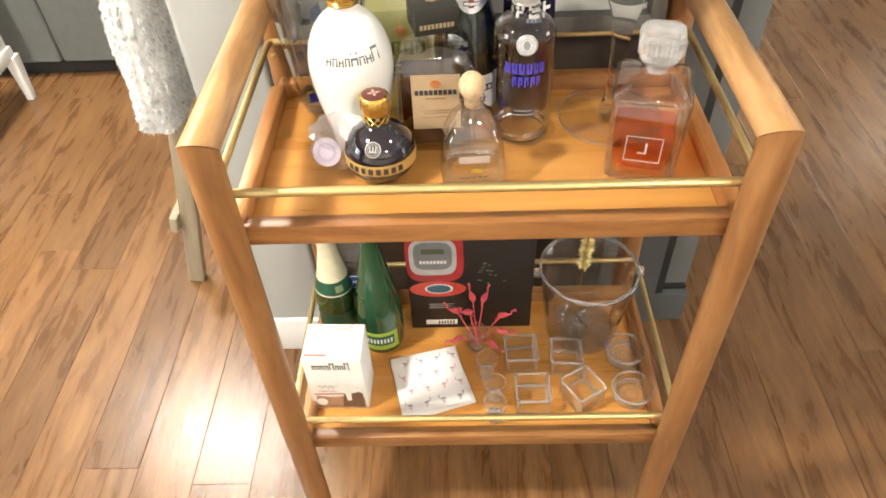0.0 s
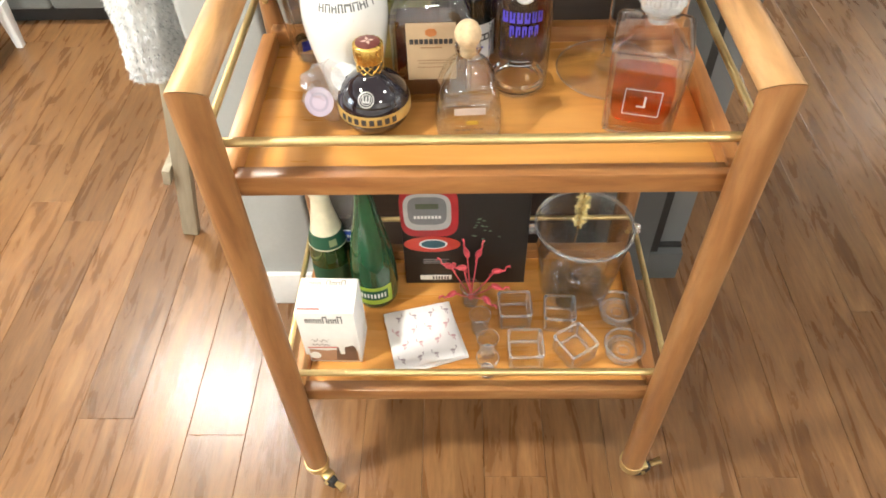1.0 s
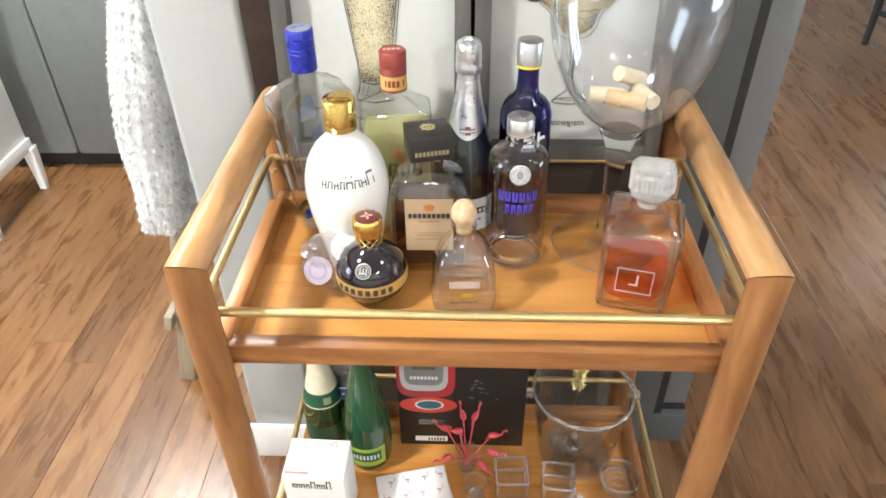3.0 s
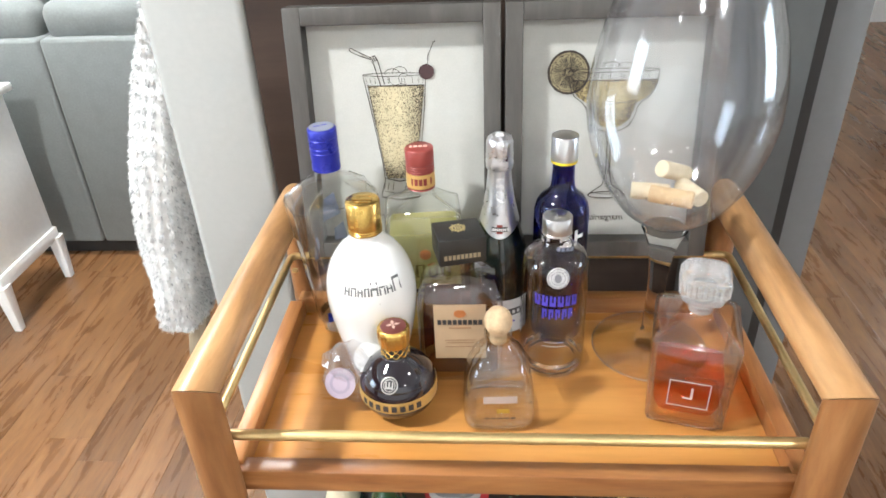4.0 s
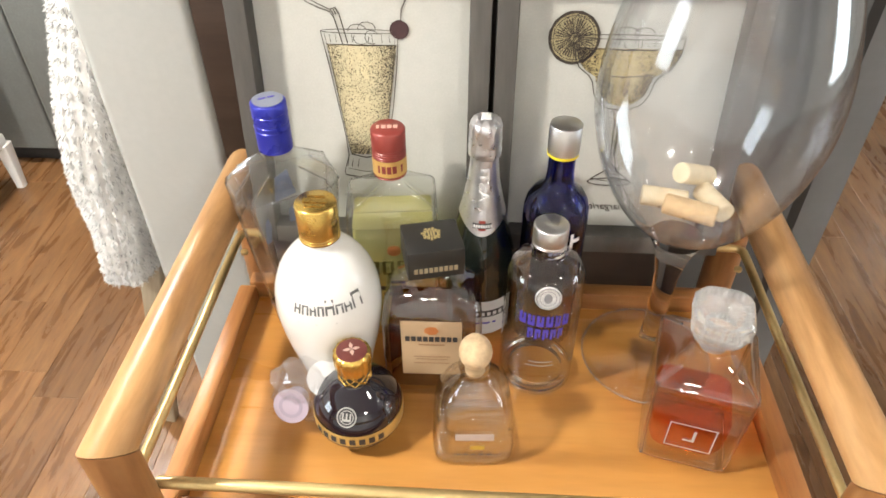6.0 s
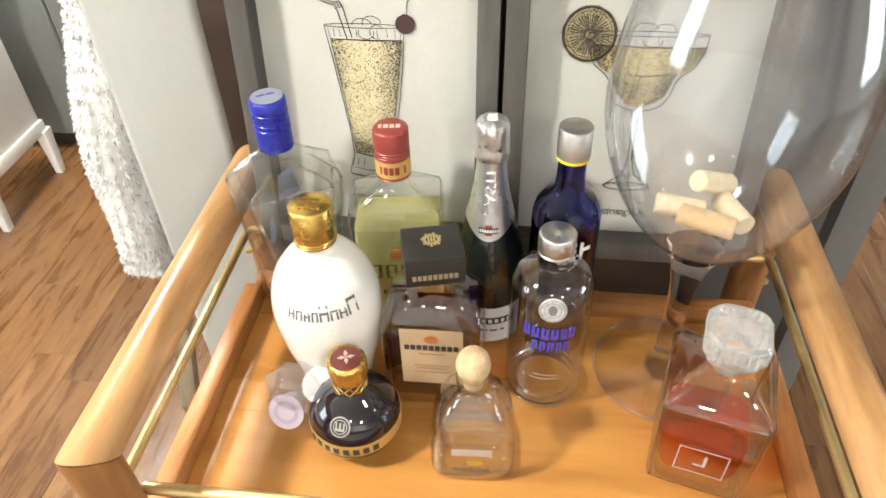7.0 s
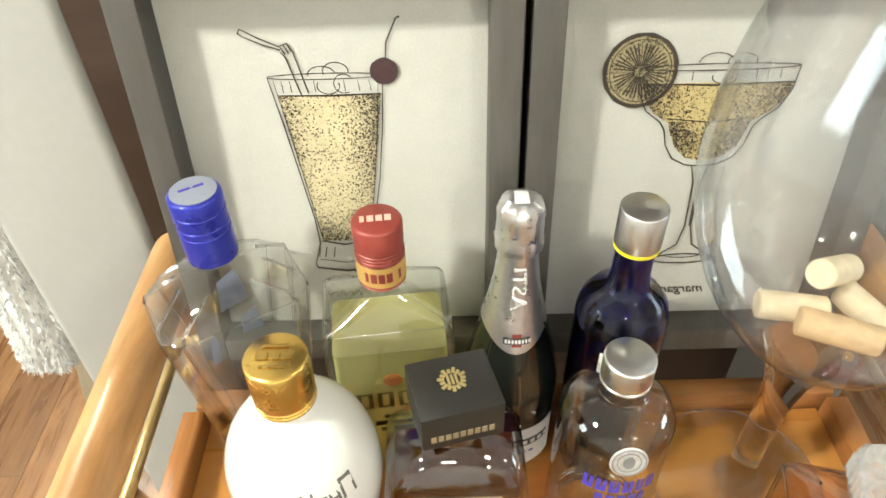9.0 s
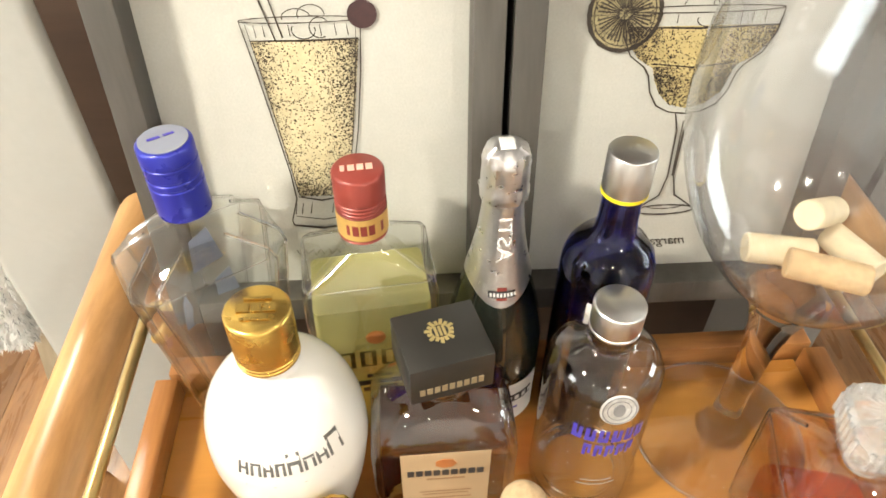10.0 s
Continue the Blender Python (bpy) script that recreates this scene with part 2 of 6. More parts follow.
gb.inputs["Emission Color"].default_value, gb.inputs["Emission Strength"].default_value = (1.0, 0.90, 0.78, 1), 55.0
DAY, dt_, db = material("bright_sky_outside")
db.inputs["Emission Color"].default_value, db.inputs["Emission Strength"].default_value = (0.82, 0.91, 1.0, 1), 8.0

# ---- the room ----
X0, X1, Y0, Y1 = -3.4, 4.6, -2.6, 4.9
solid("subfloor", box(X0, X1, Y0, Y1, -0.06, -0.010), JOINT, "dark joint bed under the wooden floor planks", "floor", kind="structure", smooth=0)
solid("ceiling", box(X0 - 0.1, X1 + 0.1, Y0 - 0.1, Y1 + 0.1, CEILING, CEILING + 0.1), CEIL, "plain white painted ceiling", "ceiling", kind="structure", smooth=0)
# Fittings are built at the added, unseen lamps as well.
for lx, ly in DOWNLIGHTS:
    dl = thing("downlight", "round recessed ceiling downlight with a white trim ring", "ceiling light", pose(lx, ly, CEILING), group="recessed downlights")
    part("trim_ring", lathe([(0.066, 0.0), (0.066, -0.003), (0.085, -0.005), (0.09, 0.0)], 40), WHITE, dl)
    part("lens", lathe([(0.0, -0.002), (0.065, -0.002), (0.065, 0.0), (0.0, 0.0)], 40), GLOW, dl, "glowing warm lens")


def wall(name, x0, x1, y0, y1, holes, label):
    """A wall slab with rectangular holes (a0, a1, z0, z1) along its longer side."""
    bm = bmesh.new()
    long_x = (x1 - x0) > (y1 - y0)
    cuts = sorted({x0 if long_x else y0, x1 if long_x else y1, *[h[0] for h in holes], *[h[1] for h in holes]})
    for a, b in zip(cuts, cuts[1:]):
        spans = [(0.0, CEILING)]
        for h in holes:
            if h[0] <= a and b <= h[1]:
                spans = [(0.0, h[2]), (h[3], CEILING)]
        for z0, z1 in spans:
            if z1 - z0 > 0.001:
                box(*((a, b, y0, y1) if long_x else (x0, x1, a, b)), z0, z1, bm=bm)
    solid(name, bm, WALL_FAR, label, "wall", kind="structure", smooth=0)


wall("wall_north", X0, X1, Y1, Y1 + 0.12, [(-2.9, -0.9, 0.95, 2.2)], "pale painted far wall with a wide window")
wall("wall_south", X0, X1, Y0 - 0.12, Y0, [], "plain pale painted wall behind the viewer")
wall("wall_west", X0 - 0.12, X0, Y0 - 0.12, Y1 + 0.12, [(-1.3, -0.2, 0.85, 2.15)], "pale painted side wall with a window")
wall("wall_east", X1, X1 + 0.12, Y0 - 0.12, Y1 + 0.12, [(-0.6, 0.9, 0.3, 2.1)], "pale painted side wall with a tall window")


def window(name, x0, x1, y, z0, z1, turn, label, bars=2):
    """A white window: a frame, bars and panes, over a bright sky sheet outside."""
    w = x1 - x0
    at = pose(*turn)
    win = tagged(new(name), label, "window", kind="structure")
    win.matrix_world = at
    for i, (a, b, c, d) in enumerate(((0, 0.05, z0, z1), (w - 0.05, w, z0, z1), (0.05, w - 0.05, z0, z0 + 0.05), (0.05, w - 0.05, z1 - 0.05, z1))):
        part("window_frame", box(a, b, -0.02, 0.06, c, d, 0.004), WHITE, win)
    step = (w - 0.1) / bars
    for i in range(bars):
        if i:
            part("glazing_bar", box(0.05 + i * step - 0.012, 0.05 + i * step + 0.012, 0.0, 0.04, z0 + 0.05, z1 - 0.05, 0.003), WHITE, win)
        pane = part("pane", box(0.05 + i * step + 0.013, 0.05 + (i + 1) * step - 0.013, 0.018, 0.022, z0 + 0.051, z1 - 0.051), PANE, win, smooth=0)
        pane.visible_shadow = False
    part("sky_sheet", box(-0.3, w + 0.3, 0.35, 0.36, z0 - 0.3, z1 + 0.3), DAY, win, "bright daylight outside", smooth=0)


PANE = thin_glass("window_glass")
window("window_1", -2.9, -0.9, Y1, 0.95, 2.2, (-2.9, Y1 + 0.03, 0), "white framed window with bright daylight behind it", 3)
window("window_2", -0.6, 0.9, X1, 0.3, 2.1, (X1 + 0.03, 0.9, 0, 0, 0, -90), "tall white framed window in the side wall", 2)
window("window_3", -1.3, -0.2, X0, 0.85, 2.15, (X0 - 0.03, -1.3, 0, 0, 0, 90), "white framed window in the west wall", 2)
window_lamp(-1.9, Y1 - 0.03, 1.6, 1.9, 1.15, -90, 0, 90)
window_lamp(X1 - 0.03, 0.15, 1.2, 1.4, 1.7, 90, 90, 11)
window_lamp(X0 + 0.03, -0.75, 1.5, 1.0, 1.2, 90, -90, 9)

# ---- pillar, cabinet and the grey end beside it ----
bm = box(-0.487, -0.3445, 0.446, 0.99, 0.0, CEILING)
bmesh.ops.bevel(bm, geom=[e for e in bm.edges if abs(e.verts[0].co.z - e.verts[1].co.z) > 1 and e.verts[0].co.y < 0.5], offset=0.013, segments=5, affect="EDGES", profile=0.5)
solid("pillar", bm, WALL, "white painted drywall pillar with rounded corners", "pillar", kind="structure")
solid("baseboard", box(-0.499, -0.3445, 0.434, 0.446, 0.0, 0.108, 0.003), WHITE, "white painted baseboard along the foot of the pillar", "baseboard", kind="structure")

cab = thing("cabinet", "dark espresso wood cabinet standing behind the cart", "cabinet", pose(0, 0.446, 0))
part("body", box(-0.344, 0.272, 0.012, 0.5, 0.0, 1.90, 0.002), ESPRESSO, cab)
part("door", box(-0.3425, 0.270, 0.0, 0.0118, 0.08, 0.842, 0.0015), ESPRESSO, cab)
part("door", box(-0.3425, 0.270, 0.0, 0.0118, 0.864, 1.88, 0.0015), ESPRESSO, cab)
part("ledge", box(-0.300, 0.270, -0.068, 0.0118, 0.8425, 0.8605, 0.002), ESPRESSO, cab)
for x in (-0.215, 0.140):
    p = part("pull", lathe([(0.0, 0.0), (0.020, 0.0), (0.026, -0.006), (0.024, -0.014), (0.012, -0.02), (0.0, -0.021)], 32), plain("dark_green_enamel", (0.02, 0.045, 0.035), 0.15), cab, "dark green pull with a bright ring", at=pose(x, 0.0, 1.262, -90) @ Matrix.Diagonal((0.95, 1.35, 1, 1)))
    part("pull_ring", tube([(0.015 * math.cos(a), -0.022, 0.02 * math.sin(a)) for a in [k * math.pi / 12 for k in range(24)] + [0.0]], 0.0016, 8), CHROME, cab, at=pose(x, 0.0, 1.262))

end = thing("cabinet_end", "grey painted cabinet end panel with a dark slot", "cabinet", pose(0, 0, 0))
part("panel", box(0.2735, 0.424, 0.50, 1.05, 0.0, 1.90, 0.002), GREY, end)
# Solid bar, no recess: the shade in the slot is put into its black.
part("slot", box(0.4245, 0.4445, 0.512, 1.05, 0.0, 1.90), BLACK, end, "black bar painted as the shade of a slot")
part("post", box(0.445, 0.505, 0.535, 1.05, 0.102, 1.90, 0.002), GREY_LIGHT, end, "lighter grey post")
part("plinth", box(0.4250, 0.505, 0.505, 1.05, 0.0, 0.092, 0.002), GREY, end)
part("plinth_strip", box(0.440, 0.503, 0.525, 1.05, 0.0925, 0.1015), BLACK, end, "black strip")

# ---- sofa, side table, ladder, chair ----
sofa = thing("sofa", "grey upholstered sofa seen from its back", "sofa", pose(-1.765, 1.73, 0))
part("base", box(-1.15, 1.25, 0.03, 0.9, 0.0, 0.07, 0.004), BLACK, sofa, "dark recessed base")
for a, b in ((-1.2, 0.265), (0.272, 1.30)):
    part("back_panel", box(a, b, 0.0, 0.16, 0.06, 0.825, 0.012, 3), SOFA, sofa)
part("seat", box(-1.18, 1.28, 0.16, 0.92, 0.07, 0.42, 0.03, 3), SOFA, sofa)
for a, b in ((-1.18, 0.26), (0.275, 1.28)):
    bm = box(a, b, 0.03, 0.30, 0.80, 0.935, 0.05, 5)
    bmesh.ops.subdivide_edges(bm, edges=[e for e in bm.edges if e.calc_length() > 0.3], cuts=14, use_grid_fill=True)
    for v in bm.verts:
        v.co.z += 0.012 * noise.noise(v.co * 5.0) * (v.co.z > 0.85)
        v.co.y += 0.010 * noise.noise(v.co * 6.0 + Vector((3, 1, 0)))
    part("back_cushion", bm, SOFA, sofa, "plump grey cushion with a welted edge")
    part("piping", tube([(a + 0.03 + (b - a - 0.06) * k / 20, 0.075 + 0.006 * math.sin(k * 1.7), 0.915 + 0.005 * math.sin(k * 2.3)) for k in range(21)], 0.006, 8), SOFA, sofa)

PAPER = plain("paper", (0.78, 0.77, 0.72), 0.6, 0, 0.05, 60, 0.04)
book = thing("open_book", "pale open book lying on the sofa back", "book", pose(-1.62, 1.93, 0.935, 0, 0, 8))
part("cover", box(-0.13, 0.13, -0.09, 0.09, 0.0, 0.006, 0.001), plain("yellow_cover", (0.55, 0.48, 0.22), 0.5), book)
for s in (-1, 1):
    part("pages", loft([[(s * 0.002, -0.085, 0.007), (s * 0.125, -0.085, 0.007), (s * 0.125, -0.085, 0.012), (s * 0.04, -0.085, 0.028), (s * 0.002, -0.085, 0.02)], [(s * 0.002, 0.085, 0.007), (s * 0.125, 0.085, 0.007), (s * 0.125, 0.085, 0.012), (s * 0.04, 0.085, 0.028), (s * 0.002, 0.085, 0.02)]]), PAPER, book)

tab = thing("side_table", "white painted side table with splayed tapered legs", "side table", pose(-1.915, 1.43, 0))
part("top", box(-0.40, 0.36, -0.19, 0.19, 0.70, 0.725, 0.004), WHITE, tab)
part("side_panel", box(0.315, 0.335, -0.165, 0.165, 0.18, 0.70, 0.003), WHITE, tab)
part("side_panel", box(-0.375, -0.355, -0.165, 0.165, 0.18, 0.70, 0.003), WHITE, tab)
part("back_panel", box(-0.355, 0.315, 0.145, 0.163, 0.18, 0.70, 0.003), WHITE, tab)
part("apron", box(0.305, 0.345, -0.17, 0.17, 0.16, 0.205, 0.003), WHITE, tab)
for x, sx in ((0.325, 1), (-0.365, -1)):
    for y, sy in ((-0.155, -1), (0.155, 1)):
        part("leg", loft([rounded(0.026, 0.026, 0.004, 0.0, 3), rounded(0.042, 0.042, 0.005, 0.17, 3)]), WHITE, tab, at=pose(x + 0.008 * sx, y + 0.006 * sy, 0))

lad = thing("blanket_ladder", "weathered pale wooden blanket ladder leaning against the pillar", "ladder", pose(-0.738, 0.660, 0, 0, 10.8, 0))
for y in (0.014, 0.43):
    part("stile", box(-0.020, 0.020, y - 0.014, y + 0.014, 0.004, 1.30, 0.003), LADDER, lad)
for z in (0.225, 0.795, 1.20):
    part("rung", box(-0.0395, -0.0205, -0.022, 0.455, z - 0.022, z + 0.022, 0.003), LADDER, lad)

FUR_M = plain("faux_fur", (0.80, 0.80, 0.79), 0.9, 0, 0.2, 55, 0.5, sheen=0.4)


def pile(bm, count, length, seed):
    """Short tapering tufts standing off the surface of bm, as one mesh."""
    rng = random.Random(seed)
    bm.faces.ensure_lookup_table()
    areas = [f.calc_area() for f in bm.faces]
    picks = rng.choices(range(len(areas)), areas, k=count)
    out = bmesh.new()
    for k in picks:
        f = bm.faces[k]
        vs = [v.co for v in f.verts]
        w = [rng.random() for _ in vs]
        p = sum((v * c for v, c in zip(vs, w)), Vector()) / sum(w)
        d = (f.normal + Vector((rng.uniform(-0.7, 0.7), rng.uniform(-0.7, 0.7), rng.uniform(-1.2, 0.2)))).normalized()
        side = d.orthogonal().normalized()
        side.rotate(Matrix.Rotation(rng.uniform(0, 6.28), 3, d))
        ln, wd = length * rng.uniform(0.5, 1.2), 0.0006
        mid = p + d * ln * 0.6 + Vector((0, 0, -0.12 * ln))
        tip = p + d * ln + Vector((0, 0, -0.35 * ln))
        a, b, c, e, g = (out.verts.new(q) for q in (p - side * wd, p + side * wd, mid - side * wd, mid + side * wd, tip))
        out.faces.new((a, b, e, c))
        out.faces.new((c, e, g))
    return out


def throw_shape():
    secs = []
    for i in range(29):
        u = i / 28
        z = 0.545 + 0.66 * u
        cx = -0.635 + 0.195 * (z - 0.58) - 0.02 * math.sin(3.1 * u)
        half = 0.040 + 0.030 * math.sin(math.pi * min(1, u * 1.05)) ** 0.7 - 0.02 * u
        ring = []
        for k in range(36):
            a = 2 * math.pi * k / 36
            r = 1 + 0.10 * noise.noise(Vector((math.cos(a) * 1.7, math.sin(a) * 1.7, z * 7)))
            x = cx + half * r * math.copysign(abs(math.cos(a)) ** 0.7, math.cos(a))
            y = 0.755 + 0.195 * r * math.copysign(abs(math.sin(a)) ** 0.5, math.sin(a))
            ring.append((x, y, z + 0.012 * noise.noise(Vector((x * 30, y * 12, 0))) * (1 - u)))
        secs.append(ring)
    return loft(secs)


FUR_DARK = plain("faux_fur_shade", (0.30, 0.31, 0.32), 0.9, 0, 0.5, 40, 0.5, sheen=0.4)
tw = thing("throw_blanket", "shaggy grey and white faux fur throw over the ladder", "blanket", pose(0, 0, 0))
shape = throw_shape()
shape.normal_update()
for f in shape.faces:
    f.normal_update()
tufts = pile(shape, 90000, 0.0085, 3)
tufts_dark = pile(shape, 12000, 0.0080, 4)
part("cloth", shape, FUR_M, tw, smooth=80)
tagged(part("fur", tufts, FUR_M, tw, smooth=0), kind="stuff")
tagged(part("fur", tufts_dark, FUR_DARK, tw, "darker grey tufts", smooth=0), kind="stuff")


def black_chair(x, y, turn):
    ch = thing("dining_chair", "black painted wooden dining chair", "chair", pose(x, y, 0, 0, 0, turn))
    part("seat", box(-0.21, 0.21, -0.21, 0.21, 0.44, 0.475, 0.008), BLACK, ch)
    for sx in (-0.185, 0.185):
        for sy in (-0.185, 0.185):
            part("leg", loft([rounded(0.024, 0.024, 0.004, 0.0, 3), rounded(0.036, 0.036, 0.005, 0.44, 3)]), BLACK, ch, at=pose(sx, sy, 0))
    for sx in (-0.185, 0.185):
        part("back_post", box(sx - 0.015, sx + 0.015, 0.17, 0.2, 0.475, 0.92, 0.004), BLACK, ch)
    for z in (0.62, 0.76, 0.89):
        part("back_rail", box(-0.17, 0.17, 0.178, 0.192, z - 0.02, z + 0.02, 0.003), BLACK, ch)
    for sx in (-0.185, 0.185):
        part("stretcher", box(sx - 0.008, sx + 0.008, -0.17, 0.17, 0.16, 0.185, 0.003), BLACK, ch)
    return ch


black_chair(2.26, 2.92, 20)
black_chair(2.75, 3.55, -35)

# ---- the serving cart ----
LX, BACK_Y, R = 0.305, 0.393, 0.0212
TOP_Z, LOW_Z = 0.778, 0.288
cart = thing("serving_cart", "two-tier teak serving cart with brass gallery rails and casters", "bar cart", pose(0, 0, 0))
ZC = 0.9225


def mitred(sx):
    """Leg, handle and leg of one side, cut at 45 degrees where they meet."""
    n = 32
    ring = [(R * math.cos(2 * math.pi * k / n), R * math.sin(2 * math.pi * k / n)) for k in range(n)]
    e = 0.0006
    front = [[(0.93 * x, 0.93 * y, 0.058) for x, y in ring], [(x, y, 0.066) for x, y in ring], [(x, y, 0.5) for x, y in ring], [(x, y, ZC - y - e) for x, y in ring]]
    part("leg", loft(front), TEAK, cart, at=pose(sx, 0, 0))
    back = [[(0.93 * x, 0.93 * y, 0.058) for x, y in ring], [(x, y, 0.066) for x, y in ring], [(x, y, 0.5) for x, y in ring], [(x, y, ZC + y - e) for x, y in ring]]
    part("leg", loft(back), TEAK, cart, at=pose(sx, BACK_Y, 0))
    bar = [[(x, -y + e, ZC + y) for x, y in ring], [(x, 0.12, ZC + y) for x, y in ring], [(x, BACK_Y + y - e, ZC + y) for x, y in ring]]
    part("handle", loft(bar), TEAK_BAR, cart, "round teak push handle", at=pose(sx, 0, 0))


mitred(-LX)
mitred(LX)


def tray(z, low):
    part("tray_panel", box(-0.2895, 0.2895, 0.0365, 0.3245, z - 0.012, z, 0.0), TRAY, cart, "honey-coloured veneered tray panel", smooth=0)
    part("front_rim", box(-0.300, 0.300, 0.0145, 0.036, z - 0.013, z + 0.017, 0.0025), TEAK_RIM, cart)
    part("back_rim", box(-0.300, 0.300, 0.325, 0.3455, z - 0.013, z + 0.024, 0.0025), TEAK_RIM, cart)
    for s in (-1, 1):
        a, b = sorted((s * 0.290, s * 0.311))
        part("side_rim", box(a, b, 0.0245, 0.3225, z - 0.0125, z + 0.0225, 0.0025), TEAK_SIDE, cart)
        for y in (0.008, 0.334):
            part("rail_screw", lathe([(0, 0.0), (0.0045, 0.0005), (0.0045, 0.004), (0, 0.005)], 14), BRASS, cart, at=pose(s * (0.2865 if y < 0.1 else 0.30), y + (0.011 if y < 0.1 else 0.0), z + 0.064))
    zr = z + 0.068
    part("front_rail", tube([(-0.292, 0.019, zr), (0.292, 0.019, zr)], 0.0058, 16), BRASS, cart, "polished brass gallery rail")
    pts = [(-0.314, 0.012, zr), (-0.314, 0.345, zr)]
    pts += [(-0.304 - 0.010 * math.cos(a), 0.355 + 0.012 * math.sin(a) + 0.004, zr) for a in (0.3, 0.7, 1.1, 1.45)]
    pts += [(-x, y, zz) for x, y, zz in reversed(pts)]
    part("side_rail", tube(pts, 0.0052, 14), BRASS, cart, "polished brass gallery rail")


tray(TOP_Z, False)
tray(LOW_Z, True)
for i, (sx, y, turn) in enumerate(((-LX, 0.0, -128), (LX, 0.0, -75), (-LX, BACK_Y, 160), (LX, BACK_Y, -30))):
    c = part("caster", lathe([(0, 0.044), (0.0125, 0.044), (0.014, 0.050), (0.0225, 0.052), (0.0235, 0.058), (0.0235, 0.070), (0.0205, 0.0705)], 28), BRASS, cart, "brass caster with a dark wheel", at=pose(sx, y, 0, 0, 0, turn))
    part("fork", box(-0.0115, 0.0115, -0.007, 0.034, 0.034, 0.0445, 0.003), BRASS, c)
    part("wheel", lathe([(0, -0.0085), (0.010, -0.0085), (0.0165, -0.0075), (0.019, -0.004), (0.019, 0.004), (0.0165, 0.0075), (0.010, 0.0085), (0, 0.0085)], 28), BLACK, c, at=pose(0, 0.027, 0.0192, 0, 90, 0))
    part("axle", lathe([(0, -0.0125), (0.0045, -0.0125), (0.0045, 0.0125), (0, 0.0125)], 14), BRASS, c, at=pose(0, 0.027, 0.0192, 0, 90, 0))
    part("brake_lever", loft([rounded(0.010, 0.006, 0.002, 0.0, 3), rounded(0.016, 0.006, 0.002, 0.022, 3)]), BRASS, c, at=pose(0, 0.046, 0.026, -70, 0, 0))

# ---- bottles on the upper tray ----
GLASS = clear("clear_bottle_glass", (1.0, 1.0, 1.0), 1.17)
PLAIN_WALL = thin_glass("thin_bottle_wall", (0.975, 0.985, 0.978), 0.50, 0.105, 0.95, 0.30, 28, shine=0.012)
WAVY_WALL = thin_glass("hand_blown_wall", (0.975, 0.985, 0.975), 0.55, 0.15, 1.0, 1.0, 30, shine=0.012)
# White diffuse share stands in for bright light refracted by stopper and foot edge.
CRYSTAL = clear("whitened_stopper_crystal", (1.0, 1.0, 1.0), 1.42, 0.0, 0.78)
STEM_EDGE = clear("whitened_foot_edge", (1.0, 1.0, 1.0), 1.42, 0.0, 0.92)
STEM = clear("stem_crystal", (1.0, 1.0, 1.0), 1.13)
CUT = thin_glass("decanter_crystal", (0.99, 0.98, 0.965), 0.50, 0.13, 0.95, 0.35, 22, shine=0.012)
THIN = thin_glass("thin_clear_glass", (0.99, 0.993, 0.993), 0.36, 0.08, 0.80, 0.08, 22, shine=0.012)
# Faint blue milk puts the bluish window reflections into the bowl's colour.
BOWL = thin_glass("thin_bowl_glass", (0.985, 0.99, 0.997), 0.46, 0.10, 0.9, 0.06, 9, haze=0.024, milk=(0.78, 0.86, 1.0), shine=0.085)
BASE_GLASS = clear("thick_base_glass", (1.0, 1.0, 1.0), 1.40)
GIN = thin_glass("colourless_spirit", (0.99, 0.99, 0.985), 0.25, 0.05, 0.35, haze=0.01, shine=0.02)
# Clear liquids: their milk colour is added so they look lit from within.
TEQUILA = thin_glass("pale_gold_spirit", (0.98, 0.96, 0.68), 0.2, 0.02, 0.12, haze=0.34, milk=(0.95, 0.91, 0.46))
AMBER = thin_glass("amber_liqueur", (0.62, 0.30, 0.11), 0.2, 0.02, 0.1, haze=0.10, milk=(0.36, 0.13, 0.035))
WHISKY = thin_glass("orange_whisky", (0.95, 0.50, 0.21), 0.2, 0.03, 0.15, haze=0.10, milk=(0.85, 0.26, 0.06))
COBALT = clear("cobalt_glass", (0.014, 0.024, 0.32), 1.48)
DARK_GREEN = plain("dark_bottle_glass", (0.008, 0.011, 0.009), 0.06, 0, 0.1, 20, 0.0, coat=0.6)
PURPLE_BLACK = plain("dark_raspberry_bottle", (0.010, 0.007, 0.012), 0.05, 0, 0.1, 20, 0.0, coat=0.8)
BLUE_CAP = plain("blue_cap_foil", (0.022, 0.030, 0.34), 0.28, 0.25, 0.12, 60, 0.05)
RED_CAP = plain("red_cap", (0.25, 0.045, 0.036), 0.35, 0.1, 0.1, 60, 0.04)
GOLD = plain("gold_foil", (0.70, 0.47, 0.13), 0.26, 0.95, 0.06, 80, 0.04)
SILVER = plain("silver_foil", (0.74, 0.74, 0.77), 0.29, 0.92, 0.08, 150, 0.45)
STEEL = plain("satin_steel_cap", (0.66, 0.66, 0.66), 0.30, 1.0, 0.015, 120, 0.0)
CERAMIC = plain("white_glazed_bottle", (0.74, 0.735, 0.71), 0.16, 0, 0.02, 30, 0.0, coat=0.4)
INK = plain("dark_ink", (0.035, 0.033, 0.035), 0.5)
INK_BLUE = plain("violet_blue_print", (0.06, 0.045, 0.42), 0.4)
LABEL = plain("cream_label", (0.43, 0.31, 0.19), 0.55, 0, 0.06, 60, 0.04)
LABEL_WHITE = plain("pale_label", (0.70, 0.70, 0.70), 0.5, 0, 0.05, 60, 0.04)
LID_BLACK = plain("black_cap", (0.015, 0.014, 0.012), 0.5, 0, 0.12, 60, 0.06)
